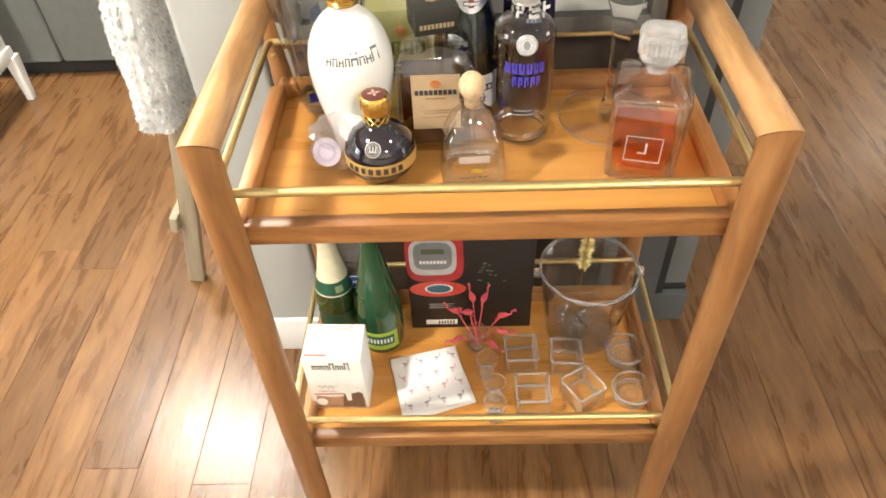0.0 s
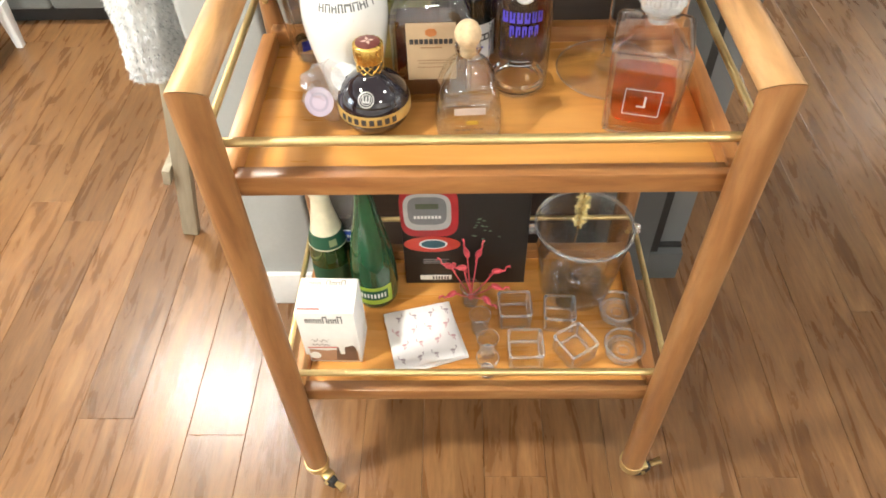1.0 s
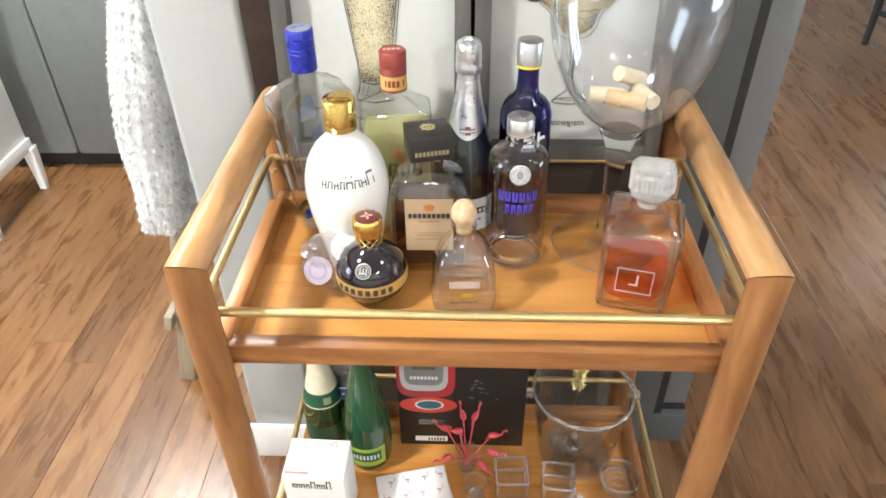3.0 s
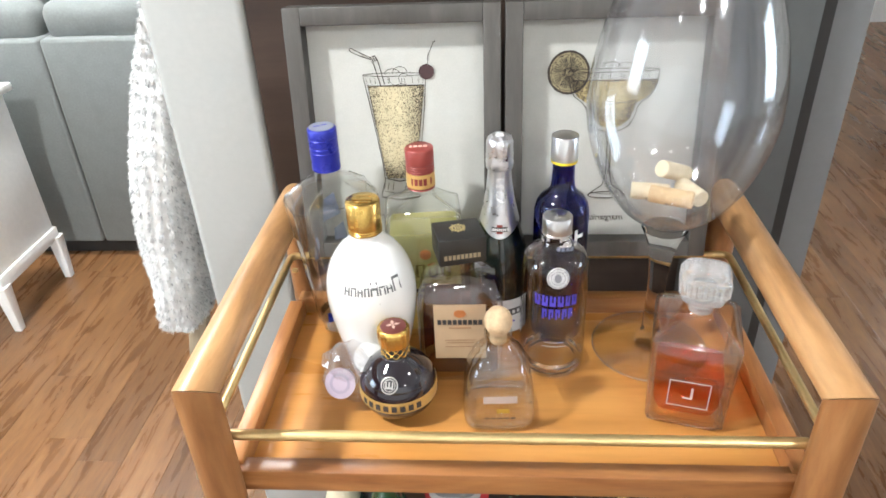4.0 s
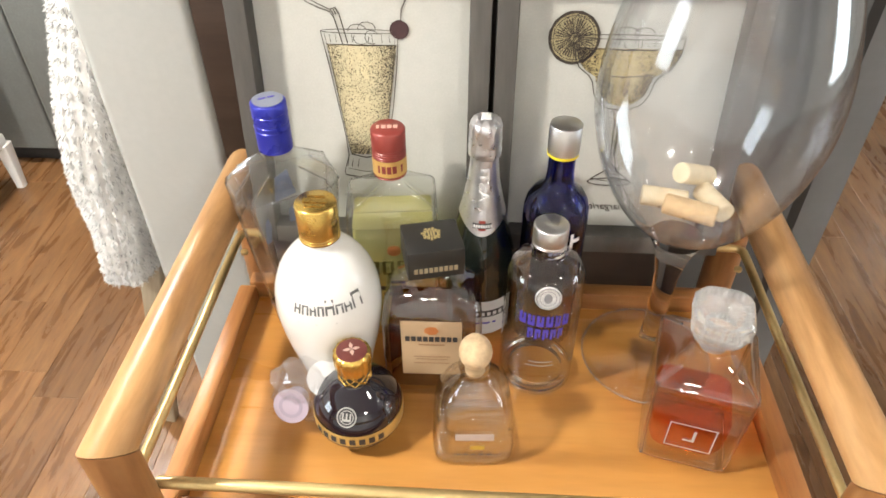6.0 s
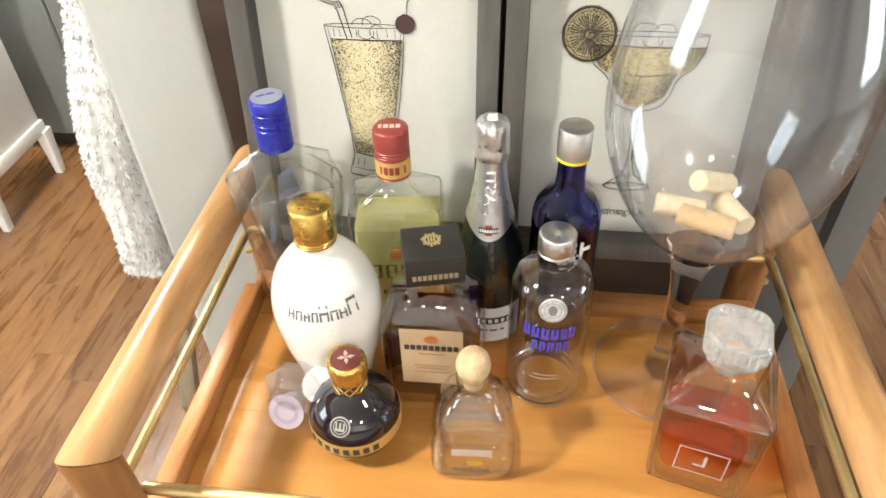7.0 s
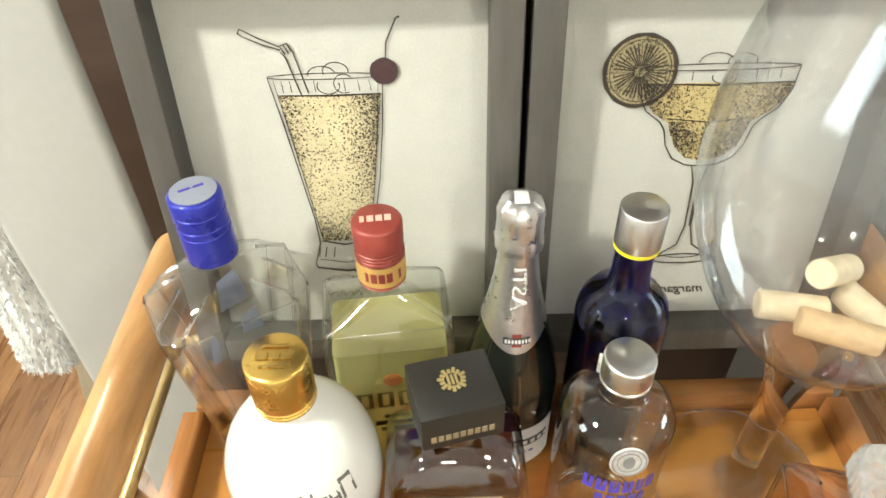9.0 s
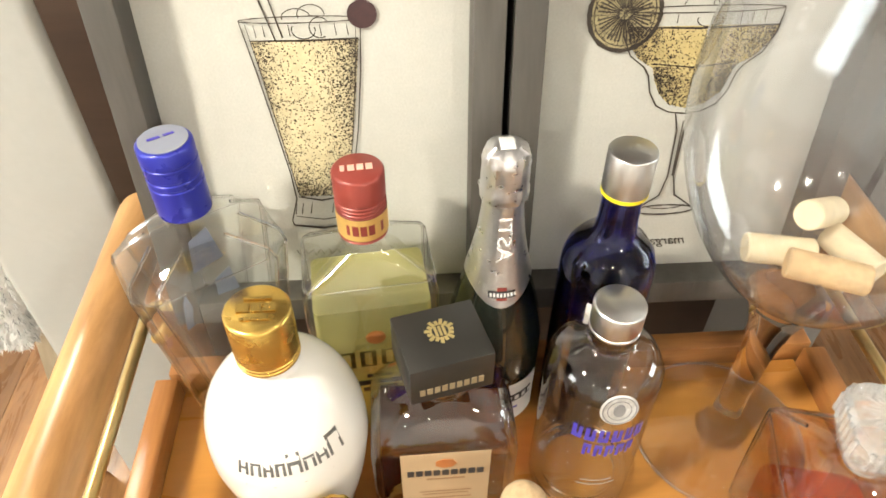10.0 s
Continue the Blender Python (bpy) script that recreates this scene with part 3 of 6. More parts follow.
CORK = plain("cork", (0.58, 0.42, 0.25), 0.8, 0, 0.28, 140, 0.5)
CORK_PALE = plain("pale_cork", (0.70, 0.60, 0.42), 0.8, 0, 0.16, 120, 0.4)
YELLOW = plain("yellow_band", (0.80, 0.66, 0.03), 0.4)
COPPER = plain("copper_seal", (0.55, 0.22, 0.08), 0.4, 0.5)


def shell(outer, inner, seg=56, squash=1.0):
    """A hollow bottle wall: up the outside, down the inside."""
    return lathe(list(outer) + list(reversed(inner)), seg, squash=squash)


def patch(r, z0, z1, a0, a1, n=14, dr=0.0004, bm=None, rows=1, profile=None):
    """A label wrapped on a round wall between two angles (degrees, -90 faces front)."""
    bm = bm or bmesh.new()
    grid = []
    for j in range(rows + 1):
        z = z0 + (z1 - z0) * j / rows
        rr = (profile(z) if profile else r) + dr
        grid.append([bm.verts.new((rr * math.cos(radians(a0 + (a1 - a0) * i / n)), rr * math.sin(radians(a0 + (a1 - a0) * i / n)), z)) for i in range(n + 1)])
    for a, b in zip(grid, grid[1:]):
        for i in range(n):
            bm.faces.new((a[i], a[i + 1], b[i + 1], b[i]))
    return bm


def bars(r, z, h, spans, dr=0.0008, profile=None):
    """Print that cannot be read, or a maker's name: short bars on a round wall."""
    bm = bmesh.new()
    for a0, a1 in spans:
        patch(r, z, z + h, a0, a1, 3, dr, bm, 2, profile)
    return bm


def flat_bars(spans, y, z, h, bm=None):
    bm = bm or bmesh.new()
    for a, b in spans:
        box(a, b, y - 0.0004, y, z, z + h, bm=bm)
    return bm


def words(text, size, flip=True):
    """Letters as a flat mesh in the xz plane, mirrored as the clip shows them."""
    cu = bpy.data.curves.new("letters", "FONT")
    cu.body, cu.size, cu.align_x, cu.align_y, cu.extrude = text, size, "CENTER", "CENTER", 0.0002
    ob = bpy.data.objects.new("letters", cu)
    scene.collection.objects.link(ob)
    bpy.context.view_layer.update()
    me = bpy.data.meshes.new_from_object(ob)
    bpy.data.objects.remove(ob)
    bm = bmesh.new()
    bm.from_mesh(me)
    bpy.data.meshes.remove(me)
    for v in bm.verts:
        v.co = Vector(((-1 if flip else 1) * v.co.x, -v.co.z, v.co.y))
    return bm


def wrap(bm, r, centre=-90):
    for v in bm.verts:
        a = radians(centre) + v.co.x / r
        rr = r - v.co.y
        v.co = Vector((rr * math.cos(a), rr * math.sin(a), v.co.z))
    return bm


def ridged_cap(r, z0, z1, ridges, depth=0.0006, top=0.002):
    prof = [(0, z0), (r, z0)]
    for z in ridges:
        prof += [(r, z - 0.0012), (r - depth, z - 0.0006), (r - depth, z + 0.0006), (r, z + 0.0012)]
    prof += [(r, z1 - top), (r - top * 0.4, z1 - top * 0.4), (r - top, z1), (0, z1)]
    return lathe(prof, 40)


T = TOP_Z + 0.0006

# tall faceted bottle with the blue cap
def facet(w, d, c, z):
    return [(w / 2, -d / 2 + c, z), (w / 2, d / 2 - c, z), (w / 2 - c, d / 2, z), (-w / 2 + c, d / 2, z), (-w / 2, d / 2 - c, z), (-w / 2, -d / 2 + c, z), (-w / 2 + c, -d / 2, z), (w / 2 - c, -d / 2, z)]


def round8(r, z):
    order = [-22.5, 22.5, 67.5, 112.5, 157.5, 202.5, 247.5, 292.5]
    return [(r * math.cos(radians(a)), r * math.sin(radians(a)), z) for a in order]


b = thing("vodka_bottle", "tall faceted clear glass vodka bottle with a blue cap", "bottle", pose(-0.226, 0.306, T, 0, 0, 30))
outer = [facet(0.066, 0.056, 0.014, 0.0), facet(0.072, 0.060, 0.015, 0.006), facet(0.084, 0.063, 0.017, 0.06), facet(0.112, 0.072, 0.013, 0.197), facet(0.108, 0.068, 0.015, 0.206), facet(0.062, 0.047, 0.016, 0.224), round8(0.0175, 0.230), round8(0.0155, 0.235), round8(0.0155, 0.250)]
inner = [[(x * 0.93, y * 0.91, z + 0.010 * (1 - min(1, z / 0.08)) ) for x, y, z in s] for s in outer[:-3]] + [round8(0.0125, 0.220), round8(0.0115, 0.245)]
part("glass_body", loft(outer), PLAIN_WALL, b, smooth=20)
liq = [[(x * 0.985, y * 0.985, z + 0.0004) for x, y, z in s] for s in inner[:3]]
liq.append([(x * 0.985 * 0.97, y * 0.985 * 0.97, 0.168) for x, y, z in inner[3]])
part("thick_base", loft([[(x * 0.96, y * 0.96, z) for x, y, z in facet(0.066, 0.056, 0.014, 0.001)], [(x * 0.95, y * 0.95, z) for x, y, z in facet(0.075, 0.061, 0.015, 0.020)]]), BASE_GLASS, b, "thick clear glass base", smooth=20)
level = polygon([(x, y, 0.168) for x, y, z in liq[-1]])
for ring0 in (liq[-1],):
    tube([(x * 0.99, y * 0.99, 0.168) for x, y, z in ring0] + [(ring0[0][0] * 0.99, ring0[0][1] * 0.99, 0.168)], 0.0009, 6, level)
part("spirit", level, GIN, b, "colourless spirit filling two thirds", smooth=20)
RIDGE = clear("glass_ridge", (1.0, 1.0, 1.0), 1.45)
for k in range(8):
    part("facet_ridge", tube([Vector(s[k]) * 0.997 for s in outer[1:6]], 0.0012, 6), RIDGE, b)
part("shoulder_ridge", tube([Vector(p) * 0.998 for p in outer[3] + outer[3][:1]], 0.0008, 6), RIDGE, b)
part("cap", ridged_cap(0.0180, 0.2390, 0.2935, (0.264, 0.270, 0.281)), BLUE_CAP, b, "blue screw cap with ridges")
part("cap_disc", lathe([(0, 0.2936), (0.0155, 0.2936), (0.0155, 0.2942), (0, 0.2942)], 36), plain("grey_blue_disc", (0.27, 0.29, 0.36), 0.45, 0.2), b, "pale grey printed disc")
part("cap_print", flat_bars([(-0.009, -0.001), (0.001, 0.008)], 0.0, 0.0, 0.002), INK_BLUE, b, at=pose(0, 0.002, 0.2943, -90, 0, 0))
back = bmesh.new()
for x0, x1, z0, z1 in ((-0.006, 0.020, 0.146, 0.186), (0.004, 0.028, 0.084, 0.140), (-0.026, -0.012, 0.090, 0.128)):
    polygon([(x0, 0.0, z0), (x1, 0.0, z0 + 0.006), (x1 - 0.006, 0.0, z1), (x0 + 0.004, 0.0, z1 - 0.008)], back)
part("back_print", back, plain("slate_blue_print", (0.17, 0.21, 0.32), 0.5, 0, 0.3, 60, 0.0), b, "slate blue print on the back", at=pose(0, 0.0285, 0, -2), smooth=0)
part("band", box(-0.0350, 0.0350, -0.0313, -0.0308, 0.028, 0.043), BLUE_CAP, b, "blue printed band", smooth=0)
part("band_side", box(0.0372, 0.0377, -0.014, 0.014, 0.028, 0.043), BLUE_CAP, b, smooth=0)
part("band_print", flat_bars([(0.004, 0.012), (0.014, 0.022), (0.024, 0.031)], -0.0316, 0.032, 0.007), LABEL_WHITE, b, smooth=0)
part("upright_print", flat_bars([(0.012, 0.022)] , -0.0332, 0.078, 0.010, flat_bars([(0.012, 0.022)], -0.0332, 0.091, 0.010, flat_bars([(0.012, 0.022)], -0.0336, 0.104, 0.010, flat_bars([(0.012, 0.022)], -0.0338, 0.117, 0.012)))), LABEL_WHITE, b, "upright white lettering bars", smooth=0)

# white oval bottle with the gold cap
b = thing("cream_liqueur_bottle", "glossy white oval cream liqueur bottle with a gold cap", "bottle", pose(-0.1645, 0.2045, T) @ Matrix.Diagonal((1.04, 1.04, 0.995, 1)))
white_prof = [(0.0, 0.0), (0.030, 0.0), (0.033, 0.004), (0.0355, 0.020), (0.0400, 0.045), (0.0465, 0.075), (0.0510, 0.105), (0.0522, 0.125), (0.0500, 0.148), (0.0430, 0.170), (0.0320, 0.187), (0.0220, 0.196), (0.0180, 0.199), (0.0165, 0.203), (0.0165, 0.207), (0, 0.207)]


def white_r(z):
    for (r0, z0), (r1, z1) in zip(white_prof[1:], white_prof[2:]):
        if z0 <= z <= z1 and z1 > z0:
            return r0 + (r1 - r0) * (z - z0) / (z1 - z0)
    return 0.05


def smooth_profile(prof, n=5):
    """A finer profile through the same points."""
    out = []
    for i in range(len(prof) - 1):
        p0, p1, p2, p3 = (Vector(prof[max(0, min(len(prof) - 1, k))]) for k in (i - 1, i, i + 1, i + 2))
        for k in range(n):
            u = k / n
            q = 0.5 * (2 * p1 + (p2 - p0) * u + (2 * p0 - 5 * p1 + 4 * p2 - p3) * u * u + (3 * p1 - p0 - 3 * p2 + p3) * u ** 3)
            out.append((max(0.0, q.x), q.y))
    return out + [tuple(prof[-1])]


part("bottle_body", lathe([(0, 0), (0.029, 0)] + smooth_profile(white_prof[2:13]) + white_prof[13:], 64), CERAMIC, b)
part("cap", ridged_cap(0.0190, 0.2075, 0.2480, (0.2105, 0.2135)), GOLD, b, "shiny gold screw cap")
part("cap_emboss", flat_bars([(-0.011, -0.004), (-0.003, 0.003), (0.004, 0.011)], 0.0, -0.003, 0.006, flat_bars([(-0.008, 0.008)], 0.0, 0.006, 0.002, flat_bars([(-0.008, 0.008)], 0.0, -0.009, 0.002))), GOLD, b, at=pose(0, 0, 0.2486, -90))
name = bmesh.new()
for i, (a0, a1, h) in enumerate(((-115.0, -109.5, 0.010), (-108.5, -103, 0.010), (-102, -97, 0.010), (-96, -91, 0.010), (-90, -83, 0.016), (-82, -76, 0.010), (-75, -69, 0.010), (-68, -59.5, 0.017))):
    z = 0.149
    a0, a1 = -116 + (a0 + 115) * 1.42, -116 + (a1 + 115) * 1.42
    patch(0, z, z + h, a0, a0 + 2.2, 1, 0.0006, name, 2, white_r)
    patch(0, z, z + h, a1 - 2.2, a1, 1, 0.0006, name, 2, white_r)
    patch(0, z + h * (0.82 if i % 2 else 0.42), z + h * (1.0 if i % 2 else 0.60), a0, a1, 3, 0.0007, name, 1, white_r)
part("name_print", name, plain("grey_print", (0.11, 0.11, 0.11), 0.4), b, "dark grey printed name")
part("rule_print", bars(0, 0.138, 0.0007, [(-112, -50)], 0.0006, white_r), plain("grey_print_fine", (0.35, 0.33, 0.30), 0.4), b)

# tequila bottle with the red cap
b = thing("tequila_bottle", "square clear tequila bottle with a red and gold cap", "bottle", pose(-0.108, 0.306, T, 0, 0, 6))
outer = [rounded(0.100, 0.070, 0.008, 0.0), rounded(0.104, 0.074, 0.010, 0.005), rounded(0.098, 0.068, 0.006, 0.176), rounded(0.094, 0.064, 0.008, 0.184), rounded(0.042, 0.038, 0.0185, 0.203), rounded(0.034, 0.034, 0.0169, 0.206), rounded(0.031, 0.031, 0.0154, 0.212), rounded(0.031, 0.031, 0.0154, 0.235)]
inner = [[(x * 0.92, y * 0.90, max(z, 0.010)) for x, y, z in s] for s in outer[1:6]] + [rounded(0.023, 0.023, 0.0114, 0.212), rounded(0.023, 0.023, 0.0114, 0.235)]
part("glass_body", loft(outer), PLAIN_WALL, b, smooth=30)
k = 0.978
for q in (3, 9, 15, 21):
    part("corner_ridge", tube([Vector(s[q]) * 0.996 for s in outer[1:5]], 0.0010, 6), RIDGE, b)
for s in (outer[3], outer[1]):
    part("shoulder_ridge", tube([Vector(p) * 0.997 for p in s + s[:1]], 0.0009, 6), RIDGE, b)
part("spirit", loft([[(x * k, y * k, 0.0106) for x, y, z in inner[0]], [(x * k * 0.99, y * k * 0.99, 0.158) for x, y, z in inner[1]]]), TEQUILA, b, "pale gold spirit, nearly full", smooth=30)
part("cap", ridged_cap(0.0178, 0.2360, 0.2660, (0.2385, 0.2415, 0.2445)), RED_CAP, b, "red cap")
part("cap_collar", ridged_cap(0.0176, 0.2120, 0.2358, (0.2135, 0.2165, 0.2335)), RED_CAP, b)
part("gold_band", patch(0.0176, 0.2155, 0.2345, -180, 180, 40, 0.0005), plain("gold_band_foil", (0.70, 0.46, 0.15), 0.42, 0.45, 0.08, 90, 0.05), b, "gold band with red print")
part("band_print", bars(0.0176, 0.2205, 0.009, [(-130, -122), (-116, -102), (-98, -84), (-80, -66), (-50, -42)], 0.0007), RED_CAP, b)
part("cap_print", flat_bars([(-0.0115, -0.0085), (-0.0065, -0.002), (-0.0005, 0.004), (0.0055, 0.010)], 0.0, -0.003, 0.006), plain("pink_print", (0.75, 0.42, 0.35), 0.5), b, at=pose(0, 0, 0.2663, -90))
front = bmesh.new()
for a in (-0.030, -0.0135, 0.003, 0.0195):
    box(a, a + 0.0125, -0.0004, 0, 0.0, 0.0018, bm=front)
    box(a, a + 0.0125, -0.0004, 0, 0.0182, 0.02, bm=front)
    box(a, a + 0.0035, -0.0004, 0, 0.002, 0.018, bm=front)
    box(a + 0.009, a + 0.0125, -0.0004, 0, 0.002, 0.018, bm=front)
part("name_print", front, plain("olive_print", (0.10, 0.085, 0.02), 0.5), b, at=pose(0, -0.0345, 0.096, 1.4), smooth=0)
small = flat_bars([(-0.014, 0.014)], 0, 0.0, 0.005, flat_bars([(-0.018, 0.018)], 0, 0.009, 0.006, flat_bars([(-0.010, 0.010)], 0, 0.019, 0.004)))
part("small_print", small, INK, b, at=pose(0, -0.0354, 0.064, 1.4), smooth=0)
part("seal", lathe([(0, 0), (0.0075, 0), (0.0075, 0.0008), (0.006, 0.0011), (0, 0.0011)], 32), COPPER, b, "round copper seal", at=pose(0, -0.0336, 0.130, 91.4))

# square amber liqueur bottle with the black square cap
b = thing("amaretto_bottle", "square clear bottle of dark amber liqueur with a black cap", "bottle", pose(-0.058, 0.216, T, 0, 0, 1) @ Matrix.Diagonal((1.04, 1.0, 1.0, 1)))
outer = [rounded(0.096, 0.070, 0.006, 0.0), rounded(0.099, 0.074, 0.008, 0.004), rounded(0.099, 0.074, 0.008, 0.108), rounded(0.096, 0.072, 0.014, 0.122), rounded(0.082, 0.062, 0.02, 0.138), rounded(0.058, 0.050, 0.022, 0.146), rounded(0.036, 0.036, 0.0175, 0.150), rounded(0.032, 0.032, 0.0158, 0.170)]
inner = [[(x * 0.90, y * 0.88, max(z - 0.003 * (z > 0.1), 0.010)) for x, y, z in s] for s in outer[1:6]] + [rounded(0.024, 0.024, 0.0118, 0.150), rounded(0.024, 0.024, 0.0118, 0.170)]
part("glass_body", loft(outer), WAVY_WALL, b, smooth=30)
part("liqueur", loft([[(x * k, y * k, 0.0106) for x, y, z in inner[0]], [(x * k, y * k, 0.101) for x, y, z in inner[1]]]), AMBER, b, "dark amber liqueur filling three quarters", smooth=30)
part("label", box(-0.0300, 0.0300, -0.0376, -0.0372, 0.038, 0.119, 0.0), LABEL, b, "cream and copper paper label", smooth=0)
lab = flat_bars([(-0.026 + i * 0.0059, -0.026 + i * 0.0059 + 0.0045) for i in range(9)], -0.0377, 0.090, 0.007)
tagged(part("label_name", lab, INK, b, smooth=0), "dark name bars", kind="stuff")
lab = flat_bars([(-0.013, 0.013)], -0.0377, 0.084, 0.002, flat_bars([(-0.018, 0.018)], -0.0377, 0.066, 0.001, flat_bars([(-0.016, 0.016)], -0.0377, 0.062, 0.001, flat_bars([(-0.018, 0.018)], -0.0377, 0.056, 0.0012))))
part("label_print", lab, plain("brown_print", (0.28, 0.17, 0.09), 0.5), b, smooth=0)
crest = lathe([(0, 0), (0.0075, 0), (0.0075, 0.0004), (0, 0.0004)], 7)
part("label_crest", crest, COPPER, b, at=pose(0, -0.0377, 0.106, 90) @ Matrix.Diagonal((1, 0.8, 1, 1)), smooth=0)
lid = part("cap", box(-0.0268, 0.0268, -0.0235, 0.0235, 0.166, 0.200, 0.0012), LID_BLACK, b, "black square cap with a gold crest", at=pose(0, 0, 0, 0, 0, 13))
crest = bmesh.new()
for a in range(0, 360, 24):
    box(0.0052, 0.0098 if a % 48 else 0.0085, -0.0011, 0.0011, 0, 0.0004, bm=crest)
    bmesh.ops.rotate(crest, verts=crest.verts[-8:], cent=(0, 0, 0), matrix=Matrix.Rotation(radians(a), 3, "Z"))
for i in range(3):
    box(-0.0035 + i * 0.0026, -0.0018 + i * 0.0026, -0.004, 0.004, 0, 0.0005, bm=crest)
tagged(part("crest", crest, plain("dull_gold", (0.55, 0.44, 0.20), 0.4, 0.6), lid, at=pose(0, 0.003, 0.2002), smooth=0), "small gold crest", kind="stuff")
part("cap_name", flat_bars([(-0.021 + i * 0.0047, -0.021 + i * 0.0047 + 0.0034) for i in range(9)], -0.0236, 0.174, 0.006), plain("dull_gold_print", (0.30, 0.25, 0.16), 0.45, 0.3), lid, smooth=0)

# sparkling wine
b = thing("sparkling_wine_bottle", "dark sparkling wine bottle with silver foil on its neck", "bottle", pose(-0.009, 0.309, T) @ Matrix.Diagonal((0.92, 0.92, 0.962, 1)))
wine_prof = [(0.040, 0.002), (0.0435, 0.006), (0.0440, 0.02), (0.0440, 0.085), (0.0425, 0.105), (0.0375, 0.130), (0.0300, 0.158), (0.0225, 0.188), (0.0178, 0.212), (0.0152, 0.235), (0.0145, 0.256)]
part("bottle_body", lathe([(0, 0.008), (0.030, 0.0), (0.038, 0.0)] + smooth_profile(wine_prof) + [(0, 0.256)], 56), DARK_GREEN, b)


def wine_r(z):
    for (r0, z0), (r1, z1) in zip(wine_prof, wine_prof[1:]):
        if z0 <= z <= z1:
            return r0 + (r1 - r0) * (z - z0) / (z1 - z0)
    return wine_prof[-1][0]


foil = bmesh.new()
seg = 48
rings = []
for j in range(17):
    ring = []
    for i in range(seg):
        a = 2 * math.pi * i / seg
        dip = 0.016 * max(0.0, -math.sin(a)) ** 3 + 0.004 * max(0.0, math.sin(a)) ** 3
        z0 = 0.170 - dip
        z = z0 + (0.262 - z0) * j / 16
        r = wine_r(z) + 0.0011 + 0.0003 * noise.noise(Vector((math.cos(a) * 4, math.sin(a) * 4, z * 120)))
        ring.append(foil.verts.new((r * math.cos(a), r * math.sin(a), z)))
    rings.append(ring)
for a, c in zip(rings, rings[1:]):
    for i in range(seg):
        foil.faces.new((a[i], a[(i + 1) % seg], c[(i + 1) % seg], c[i]))
part("neck_foil", foil, SILVER, b, "silver neck foil")
crown = bmesh.new()
rings = []
for r, z in ((0.0160, 0.2440), (0.0186, 0.2470), (0.0192, 0.2540), (0.0180, 0.2580), (0.0186, 0.2640), (0.0178, 0.2740), (0.0182, 0.2790), (0.0160, 0.2860), (0.0100, 0.2900)):
    rings.append([crown.verts.new(((r + 0.0018 * noise.noise(Vector((math.cos(t0) * 7, math.sin(t0) * 7, z * 190)))) * math.cos(t0), (r + 0.0018 * noise.noise(Vector((math.cos(t0) * 7, math.sin(t0) * 7, z * 190)))) * math.sin(t0), z)) for t0 in [2 * math.pi * i / 48 for i in range(48)]])
for a, c in zip(rings, rings[1:]):
    for i in range(48):
        crown.faces.new((a[i], a[(i + 1) % 48], c[(i + 1) % 48], c[i]))
crown.faces.new(rings[-1])
part("cork_foil", crown, SILVER, b, "crumpled silver foil over the wired cork")
part("foil_tab", box(-0.0055, 0.0055, -0.007, 0.007, 0.2895, 0.2908, 0.0006), LABEL_WHITE, b, "white paper tab")
letters = words("ASTI", 0.0165, flip=False)
for v in letters.verts:
    v.co = Vector((v.co.z, v.co.y, v.co.x * 1.25))
for v in letters.verts:
    zz = 0.216 + v.co.z
    rr = wine_r(zz) + 0.0018 - v.co.y
    an = radians(-90) + v.co.x / 0.019
    v.co = Vector((rr * math.cos(an), rr * math.sin(an), zz))
part("lettering", letters, LABEL_WHITE, b, "white upright word on the foil", smooth=0)
part("foil_badge", patch(0, 0.164, 0.1705, -112, -68, 8, 0.0022, None, 1, wine_r), INK, b)
part("foil_badge_dot", patch(0, 0.1615, 0.1735, -98, -82, 6, 0.0018, None, 1, wine_r), RED_CAP, b)
part("badge_print", bars(0, 0.1655, 0.0035, [(-109 + 5.4 * i, -109 + 5.4 * i + 3.4) for i in range(8)], 0.0026, wine_r), LABEL_WHITE, b)
part("label", patch(0.0440, 0.006, 0.062, -140, -30, 20), LABEL_WHITE, b, "pale grey label")
part("label_name", patch(0.0440, 0.036, 0.047, -130, -40, 16, 0.0008), INK, b)
part("label_print", bars(0.0440, 0.0385, 0.006, [(-126 + 10 * i, -126 + 10 * i + 6) for i in range(9)], 0.0012), LABEL_WHITE, b)
part("label_fine", bars(0.0440, 0.024, 0.003, [(-110, -60)], 0.0008), INK_BLUE, b)

# cobalt vodka
b = thing("cobalt_vodka_bottle", "cobalt blue round vodka bottle with a steel cap", "bottle", pose(0.068, 0.288, T, 0, 0, 4) @ Matrix.Diagonal((0.92, 0.92, 1.0, 1)))
out_p = [(0, 0.004), (0.028, 0.0), (0.0345, 0.001), (0.0370, 0.005), (0.0375, 0.02), (0.0375, 0.178), (0.0368, 0.189), (0.0338, 0.199), (0.0275, 0.2075), (0.0200, 0.2130), (0.0162, 0.219), (0.0150, 0.230), (0.0145, 0.252)]
in_p = [(0, 0.012), (0.030, 0.010), (0.0340, 0.02), (0.0345, 0.178), (0.0330, 0.191), (0.0250, 0.205), (0.0145, 0.216), (0.0115, 0.228), (0.0108, 0.252)]
part("glass_body", shell(out_p, in_p), COBALT, b)
part("spirit", lathe([(0, 0.0125), (0.0296, 0.0106), (0.0335, 0.0205), (0.0340, 0.150), (0, 0.150)], 48), clear("blue_lit_spirit", (0.30, 0.36, 0.85), 1.36), b, "spirit seen through the cobalt glass")
part("yellow_ring", lathe([(0.0145, 0.2525), (0.0172, 0.2525), (0.0174, 0.2555), (0.0145, 0.2555)], 36), YELLOW, b)
